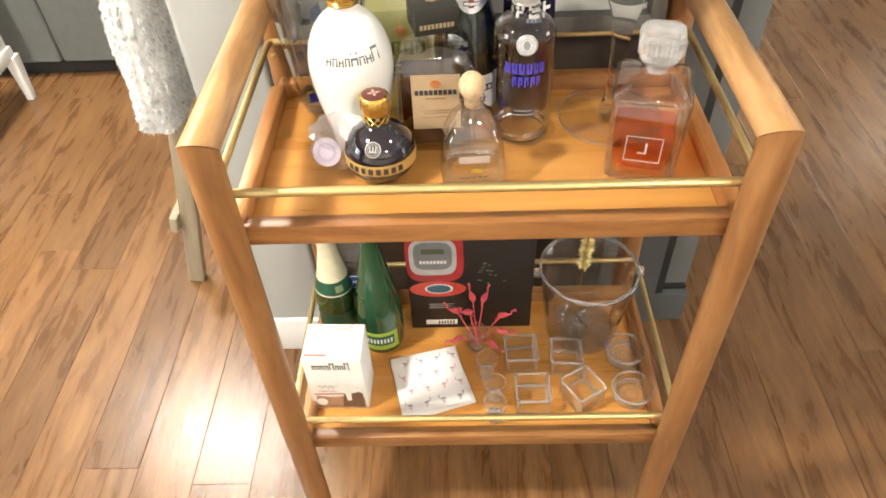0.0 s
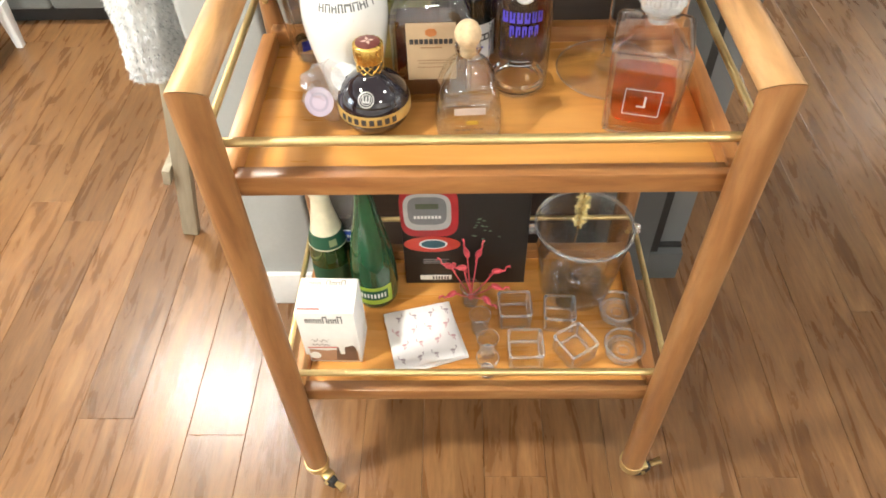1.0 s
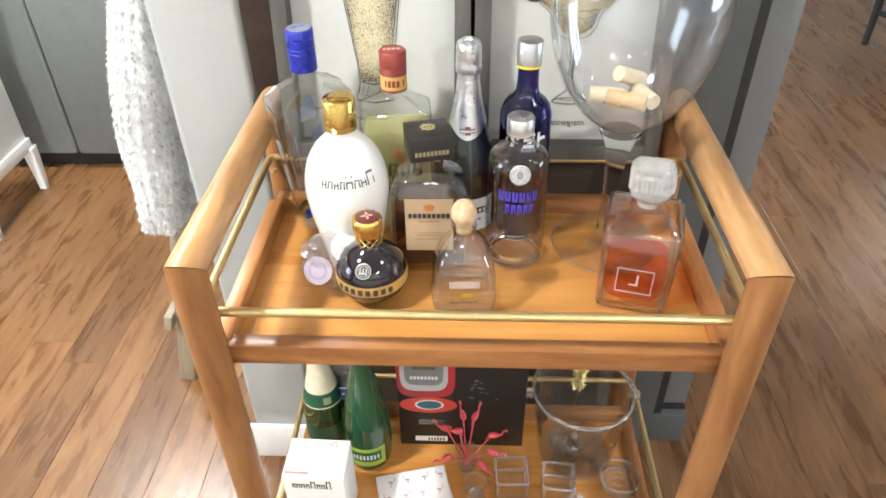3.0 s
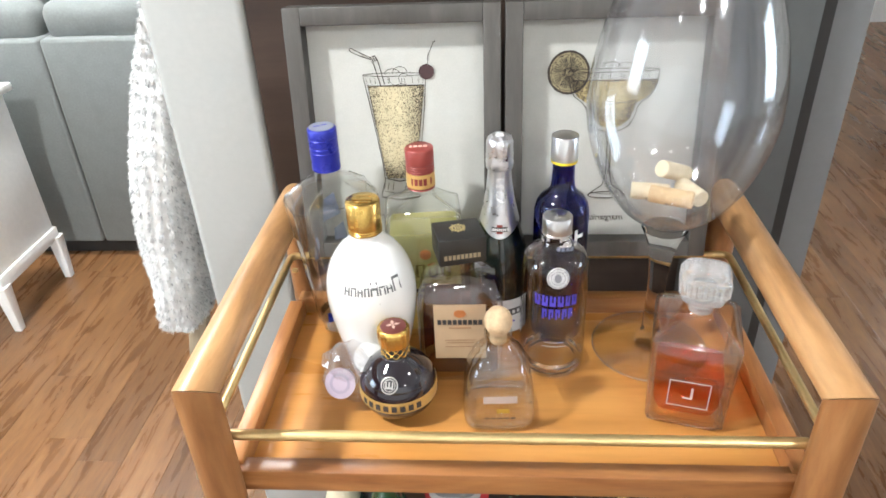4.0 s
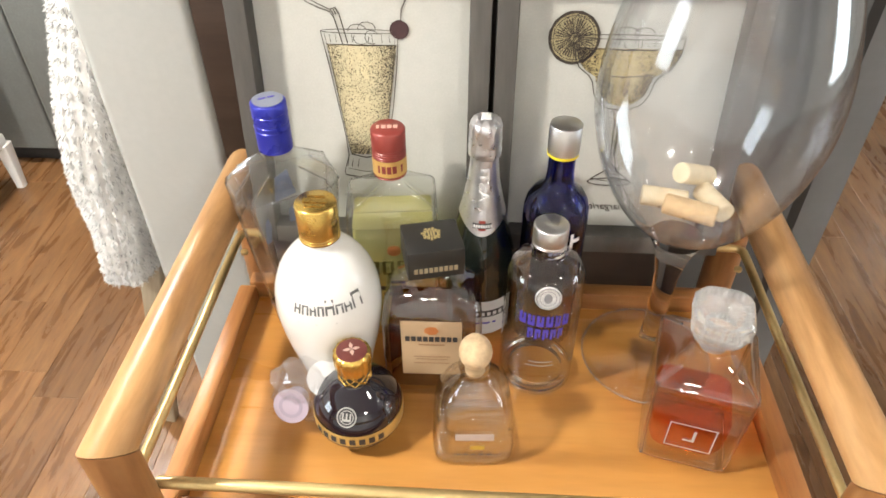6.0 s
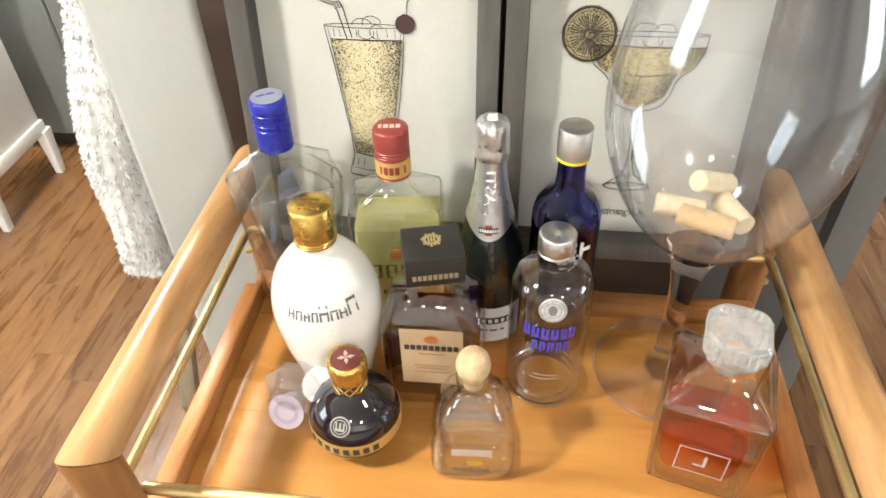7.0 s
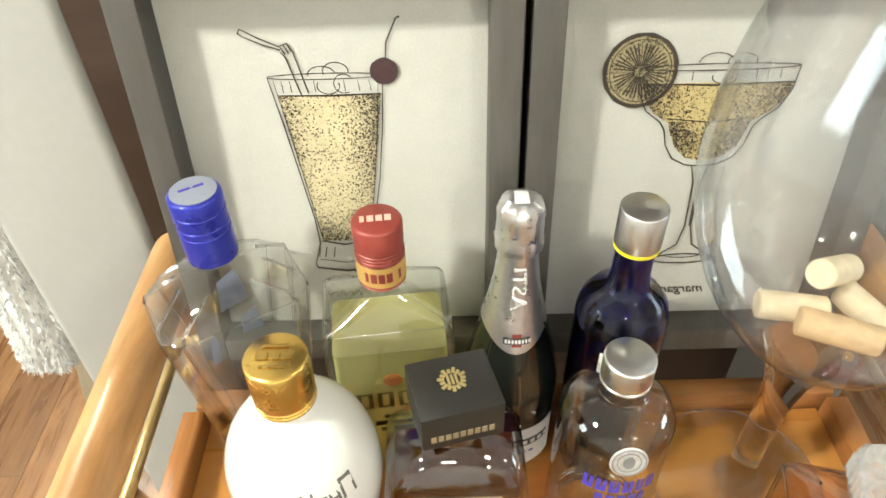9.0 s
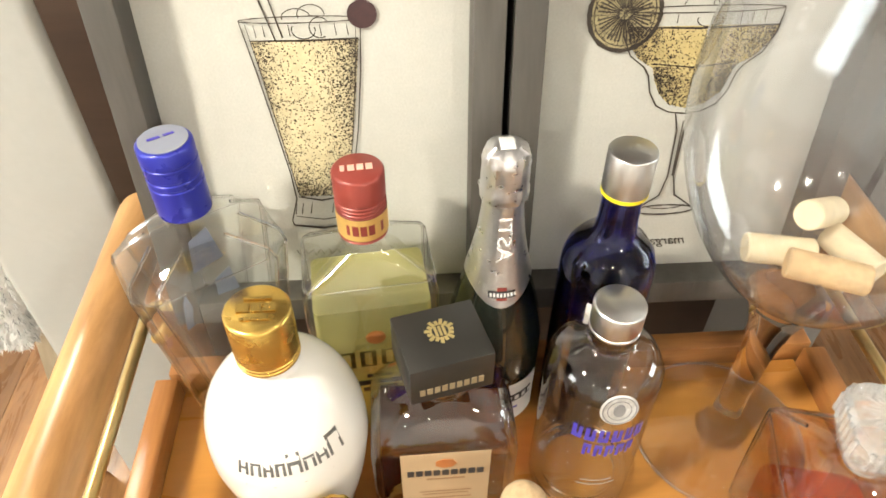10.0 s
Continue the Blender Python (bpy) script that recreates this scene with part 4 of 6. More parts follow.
part("cap", ridged_cap(0.0173, 0.2556, 0.2860, (), top=0.001), STEEL, b, "satin steel cap")
mark = bmesh.new()
patch(0.0375, 0.152, 0.174, -100, -95, 2, 0.0006, mark)
patch(0.0375, 0.152, 0.157, -95, -76, 5, 0.0006, mark)
patch(0.0375, 0.161, 0.166, -95, -76, 5, 0.0006, mark)
patch(0.0375, 0.170, 0.174, -95, -76, 5, 0.0006, mark)
patch(0.0375, 0.152, 0.174, -70, -64, 2, 0.0006, mark)
patch(0.0375, 0.162, 0.167, -64, -50, 4, 0.0006, mark)
patch(0.0375, 0.152, 0.174, -128, -121, 2, 0.0006, mark)
patch(0.0375, 0.163, 0.174, -116, -110, 2, 0.0006, mark)
part("name_print", mark, LABEL_WHITE, b, "white printed name")
part("small_print", bars(0.0375, 0.146, 0.006, [(-105, -98), (-96, -89), (-87, -80), (-78, -71)], 0.0006), plain("grey_blue_print", (0.18, 0.2, 0.3), 0.5), b)

# nearly empty clear vodka bottle
b = thing("clear_vodka_bottle", "round clear vodka bottle, nearly empty, with blue lettering", "bottle", pose(0.057, 0.224, T))
out_p = [(0, 0.005), (0.030, 0.0), (0.0375, 0.001), (0.0402, 0.005), (0.0406, 0.015), (0.0406, 0.140), (0.0400, 0.151), (0.0375, 0.160), (0.0325, 0.167), (0.0255, 0.172), (0.0190, 0.176), (0.0165, 0.180), (0.0155, 0.196)]
wall_o = out_p[:2] + smooth_profile(out_p[2:], 3)
part("glass_body", lathe(wall_o, 64), PLAIN_WALL, b)
part("glass_base", lathe([(0.0300, 0.0045), (0.0385, 0.006), (0.0392, 0.014), (0.0340, 0.0165), (0.0300, 0.0130), (0.0300, 0.0045)], 48), BASE_GLASS, b, "thick glass base")
part("cap", ridged_cap(0.0172, 0.1915, 0.2135, (0.194,), top=0.0015), STEEL, b, "satin silver cap")
part("neck_ring", lathe([(0.0157, 0.181), (0.0175, 0.182), (0.0175, 0.1855), (0.0157, 0.1855)], 36), GLASS, b)
medal = part("medallion", lathe([(0, 0), (0.0125, 0), (0.0130, 0.0006), (0.0120, 0.0014), (0.0100, 0.0011), (0, 0.0013)], 36), plain("frosted_medallion", (0.55, 0.55, 0.55), 0.4, 0.4, 0.25, 300, 0.4), b, "round silver medallion", at=pose(0, -0.0398, 0.1525, 76))
GREY_RELIEF = plain("grey_relief", (0.22, 0.22, 0.23), 0.45, 0.3)
for r0, wd in ((0.0113, 0.0004), (0.0080, 0.0003)):
    part("medallion_ring", tube([(r0 * math.cos(i * 0.1745), r0 * math.sin(i * 0.1745), 0.0014) for i in range(37)], wd, 6), GREY_RELIEF, medal)
part("medallion_field", lathe([(0, 0.0013), (0.0055, 0.0013), (0.0050, 0.0019), (0, 0.0021)], 24), GREY_RELIEF, medal, at=Matrix.Diagonal((0.75, 1.0, 1.0, 1.0)))
nm = bmesh.new()
for row, (z, h, spans) in enumerate(((0.113, 0.015, ((-128, -118), (-115, -105), (-102, -92), (-89, -79), (-76, -68), (-65, -56))), (0.094, 0.015, ((-114, -106), (-103, -95), (-92, -84), (-81, -73), (-70, -63))))):
    for a0, a1 in spans:
        patch(0.0406, z, z + h, a0, a0 + (a1 - a0) * 0.42, 2, 0.0006, nm)
        patch(0.0406, z + h * (0.7 if row else 0.0), z + h * (1.0 if row else 0.35), a0, a1, 3, 0.0007, nm)
        patch(0.0406, z + h * 0.2, z + h * 0.95, a1 - (a1 - a0) * 0.36, a1, 2, 0.0006, nm)
part("name_print", nm, INK_BLUE, b, "bold violet-blue printed name")
part("script_print", bars(0.0406, 0.052, 0.0012, [(-112, -70)], 0.0006), plain("silver_script", (0.4, 0.4, 0.4), 0.4), b)
part("script_print", bars(0.0406, 0.058, 0.0012, [(-108, -75)], 0.0006), plain("silver_script_fine", (0.4, 0.4, 0.4), 0.4), b)

# round raspberry liqueur
b = thing("raspberry_liqueur_bottle", "round dark raspberry liqueur bottle with a gold crown cap", "bottle", pose(-0.131, 0.136, T, 0, 0, -6))
ball = [(0.024, 0.001), (0.034, 0.008), (0.0425, 0.019), (0.0455, 0.029), (0.0458, 0.037), (0.0440, 0.050), (0.0385, 0.061), (0.0300, 0.070), (0.0200, 0.0775), (0.0160, 0.081), (0.0150, 0.084)]


def ball_r(z):
    for (r0, z0), (r1, z1) in zip(ball, ball[1:]):
        if z0 <= z <= z1:
            return r0 + (r1 - r0) * (z - z0) / (z1 - z0)
    return 0.02


part("bottle_body", lathe([(0, 0.003), (0.018, 0.0)] + smooth_profile(ball, 6) + [(0, 0.084)], 64), PURPLE_BLACK, b)
part("gold_band", patch(0, 0.0285, 0.0440, -180, 180, 64, 0.0009, None, 5, ball_r), plain("gold_belt", (0.62, 0.43, 0.14), 0.35, 0.5, 0.12, 80, 0.1), b, "gold belt with dark print")
part("belt_print", bars(0, 0.0320, 0.0085, [(-135 + 12 * i, -135 + 12 * i + 7.5) for i in range(8)], 0.0015, ball_r), INK, b)
part("belt_edge", patch(0, 0.0280, 0.0292, -180, 180, 64, 0.0013, None, 1, ball_r), INK, b)
part("seal", lathe([(0, 0), (0.0100, 0), (0.0100, 0.0009), (0.0088, 0.0012), (0.0085, 0.0008), (0, 0.0008)], 36), INK, b, "round dark seal with a pewter ring and crown", at=pose(0.0, -0.0372, 0.0640, 48, 0, 0))
PEWTER = plain("pewter_seal", (0.45, 0.44, 0.42), 0.4, 0.5, 0.10, 200, 0.1)
for r0 in (0.0094, 0.0066):
    part("seal_ring", tube([(r0 * math.cos(i * 0.1745), r0 * math.sin(i * 0.1745), 0.0011) for i in range(37)], 0.0007 if r0 > 0.008 else 0.0004, 6), PEWTER, b, at=pose(0.0, -0.0372, 0.0640, 48, 0, 0))
part("seal_crown", flat_bars([(-0.0045, -0.0030), (-0.0008, 0.0008), (0.0030, 0.0045)], 0, -0.002, 0.006, flat_bars([(-0.0045, 0.0045)], 0, -0.004, 0.0022)), PEWTER, b, at=pose(0.0, -0.0382, 0.0650, -42), smooth=0)
part("neck", lathe([(0.0152, 0.083), (0.0158, 0.084), (0.0158, 0.0975), (0, 0.0975)], 36), LID_BLACK, b)
lattice = bmesh.new()
for d in (1, -1):
    for s in range(10):
        tube([(0.0162 * math.cos(s * 0.628 + d * u * 0.9), 0.0162 * math.sin(s * 0.628 + d * u * 0.9), 0.084 + 0.0135 * u) for u in (0, 0.25, 0.5, 0.75, 1)], 0.0008, 6, lattice)
part("lattice", lattice, GOLD, b, "gold lattice round the neck")
crown = bmesh.new()
rings = []
for r, z in ((0.0150, 0.0975), (0.0178, 0.0980), (0.0184, 0.104), (0.0186, 0.117), (0.0176, 0.1195), (0.0150, 0.1205)):
    rings.append([crown.verts.new((r * (1 + 0.022 * math.cos(14 * t0)) * math.cos(t0), r * (1 + 0.022 * math.cos(14 * t0)) * math.sin(t0), z)) for t0 in [2 * math.pi * i / 84 for i in range(84)]])
for a, c in zip(rings, rings[1:]):
    for i in range(84):
        crown.faces.new((a[i], a[(i + 1) % 84], c[(i + 1) % 84], c[i]))
crown.faces.new(list(reversed(rings[0])))
part("cap", crown, GOLD, b, "fluted gold cap", smooth=60)
part("cap_top", lathe([(0, 0.1222), (0.010, 0.1218), (0.0150, 0.1205), (0.0150, 0.119), (0, 0.119)], 36), plain("maroon_cap_top", (0.16, 0.045, 0.04), 0.35, 0.3, 0.2, 90, 0.15), b, "maroon domed cap top")
cross = bmesh.new()
for a in range(4):
    m0 = Matrix.Rotation(a * math.pi / 2 + 0.4, 3, "Z")
    polygon([m0 @ Vector(p) for p in ((0, 0, 0), (0.0022, 0.004, 0), (0, 0.0088, 0), (-0.0022, 0.004, 0))], cross)
part("cap_cross", cross, plain("pale_pink_metal", (0.75, 0.55, 0.48), 0.3, 0.6), b, at=pose(0, 0, 0.1226), smooth=0)

# small round-shouldered tequila bottle with the ball cork
b = thing("silver_tequila_bottle", "small hand-blown clear tequila bottle with a ball cork", "bottle", pose(-0.012, 0.130, T, 0, 0, 3) @ Matrix.Diagonal((1, 1.12, 1.11, 1)))
def soft(w, d, z, e=0.42):
    return [(w / 2 * math.copysign(abs(math.cos(a)) ** e, math.cos(a)), d / 2 * math.copysign(abs(math.sin(a)) ** e, math.sin(a)), z) for a in [2 * math.pi * i / 48 for i in range(48)]]


outer = [soft(0.074, 0.060, 0.0), soft(0.081, 0.067, 0.004), soft(0.083, 0.069, 0.016), soft(0.081, 0.067, 0.019), soft(0.0815, 0.068, 0.024), soft(0.080, 0.067, 0.040), soft(0.072, 0.062, 0.060, 0.5), soft(0.056, 0.052, 0.078, 0.65), soft(0.040, 0.039, 0.088, 0.85), soft(0.031, 0.031, 0.093, 1.0), soft(0.027, 0.027, 0.098, 1.0), soft(0.0275, 0.0275, 0.101, 1.0), soft(0.032, 0.032, 0.103, 1.0), soft(0.031, 0.031, 0.107, 1.0)]
inner = [soft(0.066, 0.052, 0.012), soft(0.072, 0.058, 0.018), soft(0.073, 0.060, 0.024), soft(0.0715, 0.059, 0.040), soft(0.064, 0.054, 0.058, 0.5), soft(0.049, 0.045, 0.074, 0.65), soft(0.033, 0.032, 0.084, 0.85), soft(0.022, 0.022, 0.093, 1.0), soft(0.020, 0.020, 0.107, 1.0)]
part("glass_body", loft(outer), WAVY_WALL, b, smooth=60)
part("glass_base", tube([Vector(p) for p in soft(0.075, 0.061, 0.0075)] + [Vector(soft(0.075, 0.061, 0.0075)[0])], 0.0032, 8), BASE_GLASS, b, "thick glass base", smooth=60)
part("spirit", polygon([(x * 1.05, y * 1.05, 0.034) for x, y, z in inner[2]]), GIN, b, "clear spirit, a third left", smooth=60)
part("label", box(-0.019, 0.019, -0.0343, -0.0338, 0.041, 0.050, 0.0), plain("pale_lilac_label", (0.46, 0.37, 0.32), 0.5), b, "small pale paper label", at=pose(0, 0, 0), smooth=0)
part("gold_emblem", box(-0.004, 0.010, -0.0347, -0.0342, 0.028, 0.033), plain("gold_bee_print", (0.55, 0.38, 0.06), 0.4, 0.5), b, smooth=0)
part("embossing", flat_bars([(-0.018 + i * 0.0075, -0.018 + i * 0.0075 + 0.005) for i in range(5)], -0.0346, 0.0205, 0.0012), INK, b, smooth=0)
part("cork", lathe([(0, 0.096), (0.0095, 0.096), (0.0098, 0.1075), (0.0112, 0.1085)] + [(0.0158 * math.cos(radians(a)), 0.1195 + 0.0150 * math.sin(radians(a))) for a in range(-45, 90, 12)] + [(0, 0.1345)], 40), CORK, b, "round natural cork ball")

# crystal decanter
b = thing("whisky_decanter", "square cut crystal decanter half full of amber whisky", "decanter", pose(0.2090, 0.1460, T, 0, 0, -14) @ Matrix.Diagonal((1.0, 1.0, 0.932, 1)))
outer = [rounded(0.080, 0.080, 0.008, 0.0), rounded(0.086, 0.086, 0.009, 0.005), rounded(0.088, 0.088, 0.008, 0.030), rounded(0.092, 0.092, 0.006, 0.127), rounded(0.088, 0.088, 0.008, 0.132), rounded(0.062, 0.062, 0.016, 0.143), rounded(0.044, 0.044, 0.0215, 0.149), rounded(0.038, 0.038, 0.0188, 0.153), rounded(0.037, 0.037, 0.0183, 0.158), rounded(0.041, 0.041, 0.0203, 0.161)]
inner = [rounded(0.066, 0.066, 0.012, 0.014), rounded(0.073, 0.073, 0.014, 0.026), rounded(0.079, 0.079, 0.014, 0.116), rounded(0.079, 0.079, 0.018, 0.121), rounded(0.056, 0.056, 0.020, 0.133), rounded(0.030, 0.030, 0.0148, 0.143), rounded(0.027, 0.027, 0.0133, 0.161)]
part("crystal_body", loft(outer), CUT, b, smooth=30)
for q in (3, 9, 15, 21):
    part("corner_edge", tube([Vector(sec[q]) * 0.994 for sec in outer[1:6]], 0.0016, 8), RIDGE, b)
ring = [Vector(p) * 0.994 for p in outer[3] + outer[3][:1]]
part("shoulder_edge", tube(ring, 0.0012, 8), RIDGE, b)
ring = [Vector((p[0] * 0.96, p[1] * 0.96, 0.0045)) for p in outer[0] + outer[0][:1]]
part("thick_base", tube(ring, 0.0040, 8), BASE_GLASS, b)
part("whisky", loft([[(x * 0.985, y * 0.985, z + 0.0005) for x, y, z in inner[0]], [(x * 0.985, y * 0.985, z) for x, y, z in inner[1]], [(x * 0.985 * 0.96, y * 0.985 * 0.96, 0.062) for x, y, z in inner[2]]]), WHISKY, b, "amber whisky", smooth=30)
stop = [rounded(0.025, 0.025, 0.012, 0.148), rounded(0.028, 0.028, 0.0135, 0.1605), rounded(0.036, 0.036, 0.016, 0.1625), rounded(0.044, 0.044, 0.012, 0.168), rounded(0.051, 0.051, 0.013, 0.180), rounded(0.052, 0.052, 0.014, 0.197), rounded(0.047, 0.047, 0.014, 0.2025)]
part("stopper", loft(stop), CRYSTAL, b, "heavy square crystal stopper with a star cut", smooth=25)
star = bmesh.new()
for i in range(28):
    a = 2 * math.pi * i / 28
    ln = 0.020 if i % 2 else 0.016
    tube([(0.002 * math.cos(a), 0.002 * math.sin(a), 0.2030), (ln * math.cos(a), ln * math.sin(a), 0.2030)], [0.0003, 0.0009], 6, star)
for sx, sy in ((1, 0), (-1, 0), (0, 1), (0, -1)):
    for i in range(7):
        o = -0.0165 + i * 0.0055
        p = (sx * 0.0243 + (o if sy else 0), sy * 0.0243 + (o if sx else 0))
        tube([(p[0], p[1], 0.179), (p[0] * (1.01), p[1] * 1.01, 0.196)], 0.0019, 8, star)
tagged(part("star_cut", star, CRYSTAL, b, "star-cut facets and flutes", smooth=25), "star-cut facets and flutes", kind="stuff")
etch = bmesh.new()
for x0, x1, z0, z1 in ((-0.022, 0.022, 0.029, 0.0300), (-0.022, 0.022, 0.068, 0.069), (-0.022, -0.021, 0.030, 0.068), (0.021, 0.022, 0.030, 0.068)):
    box(x0, x1, -0.0004, 0, z0, z1, bm=etch)
FROST = thin_glass("frosted_etching", (0.98, 0.95, 0.93), 0.2, 0.03, 0.1, haze=0.5, milk=(0.90, 0.84, 0.80))
part("etched_border", etch, FROST, b, "etched square border", at=pose(0, -0.0450, 0.008, 1.5), smooth=0)
letter = words("L", 0.026)
part("monogram", letter, FROST, b, "etched initial", at=pose(0, -0.0458, 0.057, 1.5), smooth=0)

# giant wine glass with corks
b = thing("giant_wine_glass", "oversized clear wine glass holding a few corks", "wine glass", pose(0.1875, 0.2515, T))
part("foot", lathe([(0, 0.0), (0.066, 0.0), (0.0735, 0.0008), (0.0742, 0.0018), (0.072, 0.0028), (0.045, 0.0052), (0.026, 0.0085), (0.0, 0.009)], 64), THIN, b)
part("foot_rim", tube([(0.0728 * math.cos(2 * math.pi * i / 72), 0.0728 * math.sin(2 * math.pi * i / 72), 0.0016) for i in range(73)], 0.0012, 8), STEM_EDGE, b)
part("stem", lathe([(0, 0.0085), (0.0205, 0.0085), (0.0190, 0.013), (0.0150, 0.020), (0.0118, 0.030), (0.0108, 0.060), (0.0112, 0.100), (0.0130, 0.130), (0.0165, 0.152), (0.0215, 0.168), (0.0270, 0.1800), (0.0200, 0.1835), (0, 0.1838)], 48), STEM, b, "solid clear stem")
bowl_o = [(0.022, 0.1868), (0.036, 0.1945), (0.057, 0.2125), (0.0775, 0.2420), (0.0920, 0.2770), (0.1000, 0.3110), (0.1020, 0.3380), (0.0998, 0.3690), (0.0930, 0.4050), (0.0825, 0.4400), (0.0715, 0.4695)]
bo = smooth_profile(bowl_o, 5)
part("bowl", lathe([(0, 0.1845)] + [(0.012, 0.1850)] + bo, 96), BOWL, b, "thin clear bowl", smooth=60)
part("rim", tube([(0.0707 * math.cos(2 * math.pi * i / 72), 0.0707 * math.sin(2 * math.pi * i / 72), 0.4698) for i in range(73)], 0.0011, 8), THIN, b)


def wine_cork(x, y, z, rx, ry, rz, pale, length=0.043):
    c = thing("wine_cork", "pale wine cork lying in the giant glass" if pale else "tan printed wine cork lying in the giant glass", "cork", pose(0.1875 + x, 0.2515 + y, T + z + 0.004, rx, ry, rz), group="corks in the glass")
    part("cork_body", lathe([(0, -length / 2), (0.0088, -length / 2), (0.0098, -length / 2 + 0.0012), (0.0099, 0), (0.0098, length / 2 - 0.0012), (0.0088, length / 2), (0, length / 2)], 28), CORK_PALE if pale else plain("tan_cork", (0.62, 0.45, 0.26), 0.8, 0, 0.22, 140, 0.4), c)
    part("print", bars(0.0099, -0.004, 0.0022, [(-160, -110), (-100, -60)], 0.0003), plain("cork_print", (0.22, 0.17, 0.12), 0.7), c)


wine_cork(-0.024, -0.004, 0.2270, 90, 0, 78, True)
wine_cork(-0.006, -0.030, 0.2330, 90, 0, 66, False, 0.048)
wine_cork(0.020, -0.012, 0.2300, 90, 0, 20, True, 0.040)
wine_cork(0.004, 0.010, 0.2455, 66, 0, -56, True, 0.046)

# two wrapped single-serve cups leaning on the white bottle
FILM = thin_glass("clear_wrapper", (0.96, 0.96, 0.97), 0.45, 0.12, 0.6, haze=0.10)
b = thing("wrapped_creamer", "two small foil-lidded creamer cups in crumpled clear wrapping", "snack", pose(-0.186, 0.150, T, 0, 0, 15))
part("cup", lathe([(0, 0), (0.0125, 0), (0.0165, 0.020), (0.0185, 0.021), (0.0185, 0.0225), (0, 0.0225)], 32), plain("lilac_plastic", (0.40, 0.33, 0.40), 0.3), b, at=pose(-0.012, -0.004, 0.034, 62, 0, -20))
part("cup", lathe([(0, 0), (0.0125, 0), (0.0165, 0.020), (0.0185, 0.021), (0.0185, 0.0225), (0, 0.0225)], 32), LABEL_WHITE, b, at=pose(0.016, 0.004, 0.052, 48, 0, 12))
part("lid_print", lathe([(0, 0), (0.006, 0), (0.006, 0.0004), (0, 0.0004)], 24), INK, b, at=pose(0.016, 0.004, 0.052, 48, 0, 12) @ pose(0.004, -0.004, 0.0228))
part("lid_print", lathe([(0.009, 0), (0.0125, 0), (0.0125, 0.0004), (0.009, 0.0004)], 24), plain("grey_lilac_print", (0.3, 0.26, 0.32), 0.5), b, at=pose(-0.012, -0.004, 0.034, 62, 0, -20) @ pose(0, 0, 0.0228))
wrapm = bmesh.new()
bmesh.ops.create_icosphere(wrapm, subdivisions=3, radius=1.0)
for v in wrapm.verts:
    n = 1 + 0.28 * noise.noise(v.co * 2.6) + 0.14 * noise.noise(v.co * 6)
    v.co = Vector((v.co.x * 0.036 * n, v.co.y * 0.027 * n, max(0.0005, 0.042 + v.co.z * 0.040 * n)))
part("wrapper", wrapm, FILM, b, "crumpled clear film", smooth=12)

# ---- two framed prints ----
MAT = plain("canvas_print", (0.475, 0.475, 0.44), 0.85, 0, 0.06, 500, 0.25)
INKS = plain("sepia_ink", (0.050, 0.038, 0.029), 0.7, 0, 0.2, 200, 0.0)
STRAW = plain("straw_yellow_tint", (0.56, 0.49, 0.31), 0.8, 0, 0.12, 120, 0.1)
OCHRE = plain("ochre_tint", (0.51, 0.41, 0.19), 0.8, 0, 0.12, 120, 0.1)
CHERRY = plain("cherry_tint", (0.050, 0.022, 0.024), 0.7, 0, 0.3, 160, 0.1)
LIME_T = plain("lime_tint", (0.42, 0.36, 0.20), 0.8, 0, 0.2, 160, 0.1)
FW, FH, MW, MH = 0.266, 0.330, 0.2225, 0.2860


def stroke(bm, pts, w, y):
    """A drawn line of width w through (u, v) points, lying at depth y."""
    pts = [Vector(p) for p in pts]
    left, right = [], []
    for i, p in enumerate(pts):
        d = (pts[min(i + 1, len(pts) - 1)] - pts[max(i - 1, 0)]).normalized()
        nrm = Vector((-d.y, d.x)) * w / 2 * (0.65 + 0.5 * abs(math.sin(i * 1.3)))
        left.append(bm.verts.new((p.x + nrm.x, y, p.y + nrm.y)))
        right.append(bm.verts.new((p.x - nrm.x, y, p.y - nrm.y)))
    for i in range(len(pts) - 1):
        bm.faces.new((left[i], left[i + 1], right[i + 1], right[i]))


def ellipse(cx, cy, rx, ry, a0=0, a1=360, n=28):
    return [(cx + rx * math.cos(radians(a0 + (a1 - a0) * i / n)), cy + ry * math.sin(radians(a0 + (a1 - a0) * i / n))) for i in range(n + 1)]


def fill(pts, y):
    return polygon([(p[0], y, p[1]) for p in pts])


def inside(p, poly):
    hit, n = False, len(poly)
    for i in range(n):
        (x0, y0), (x1, y1) = poly[i], poly[(i + 1) % n]
        if (y0 > p[1]) != (y1 > p[1]) and p[0] < (x1 - x0) * (p[1] - y0) / (y1 - y0) + x0:
            hit = not hit
    return hit


def stipple(bm, poly, count, density, y, seed, size=0.00075):
    """Ink dots inside an outline, thicker where density(u, v) is high."""
    rng = random.Random(seed)
    xs, ys = [p[0] for p in poly], [p[1] for p in poly]
    done = tries = 0
    while done < count and tries < count * 12:
        tries += 1
        p = (rng.uniform(min(xs), max(xs)), rng.uniform(min(ys), max(ys)))
        if rng.random() < density(*p) and inside(p, poly):
            s, a = size * rng.uniform(0.5, 1.25), rng.uniform(0, 3.14)
            t = 0.55 * s
            polygon([(p[0] + s * math.cos(a), y, p[1] + s * math.sin(a)), (p[0] - t * math.sin(a), y, p[1] + t * math.cos(a)), (p[0] - s * math.cos(a), y, p[1] - s * math.sin(a)), (p[0] + t * math.sin(a), y, p[1] - t * math.cos(a))], bm)
            done += 1


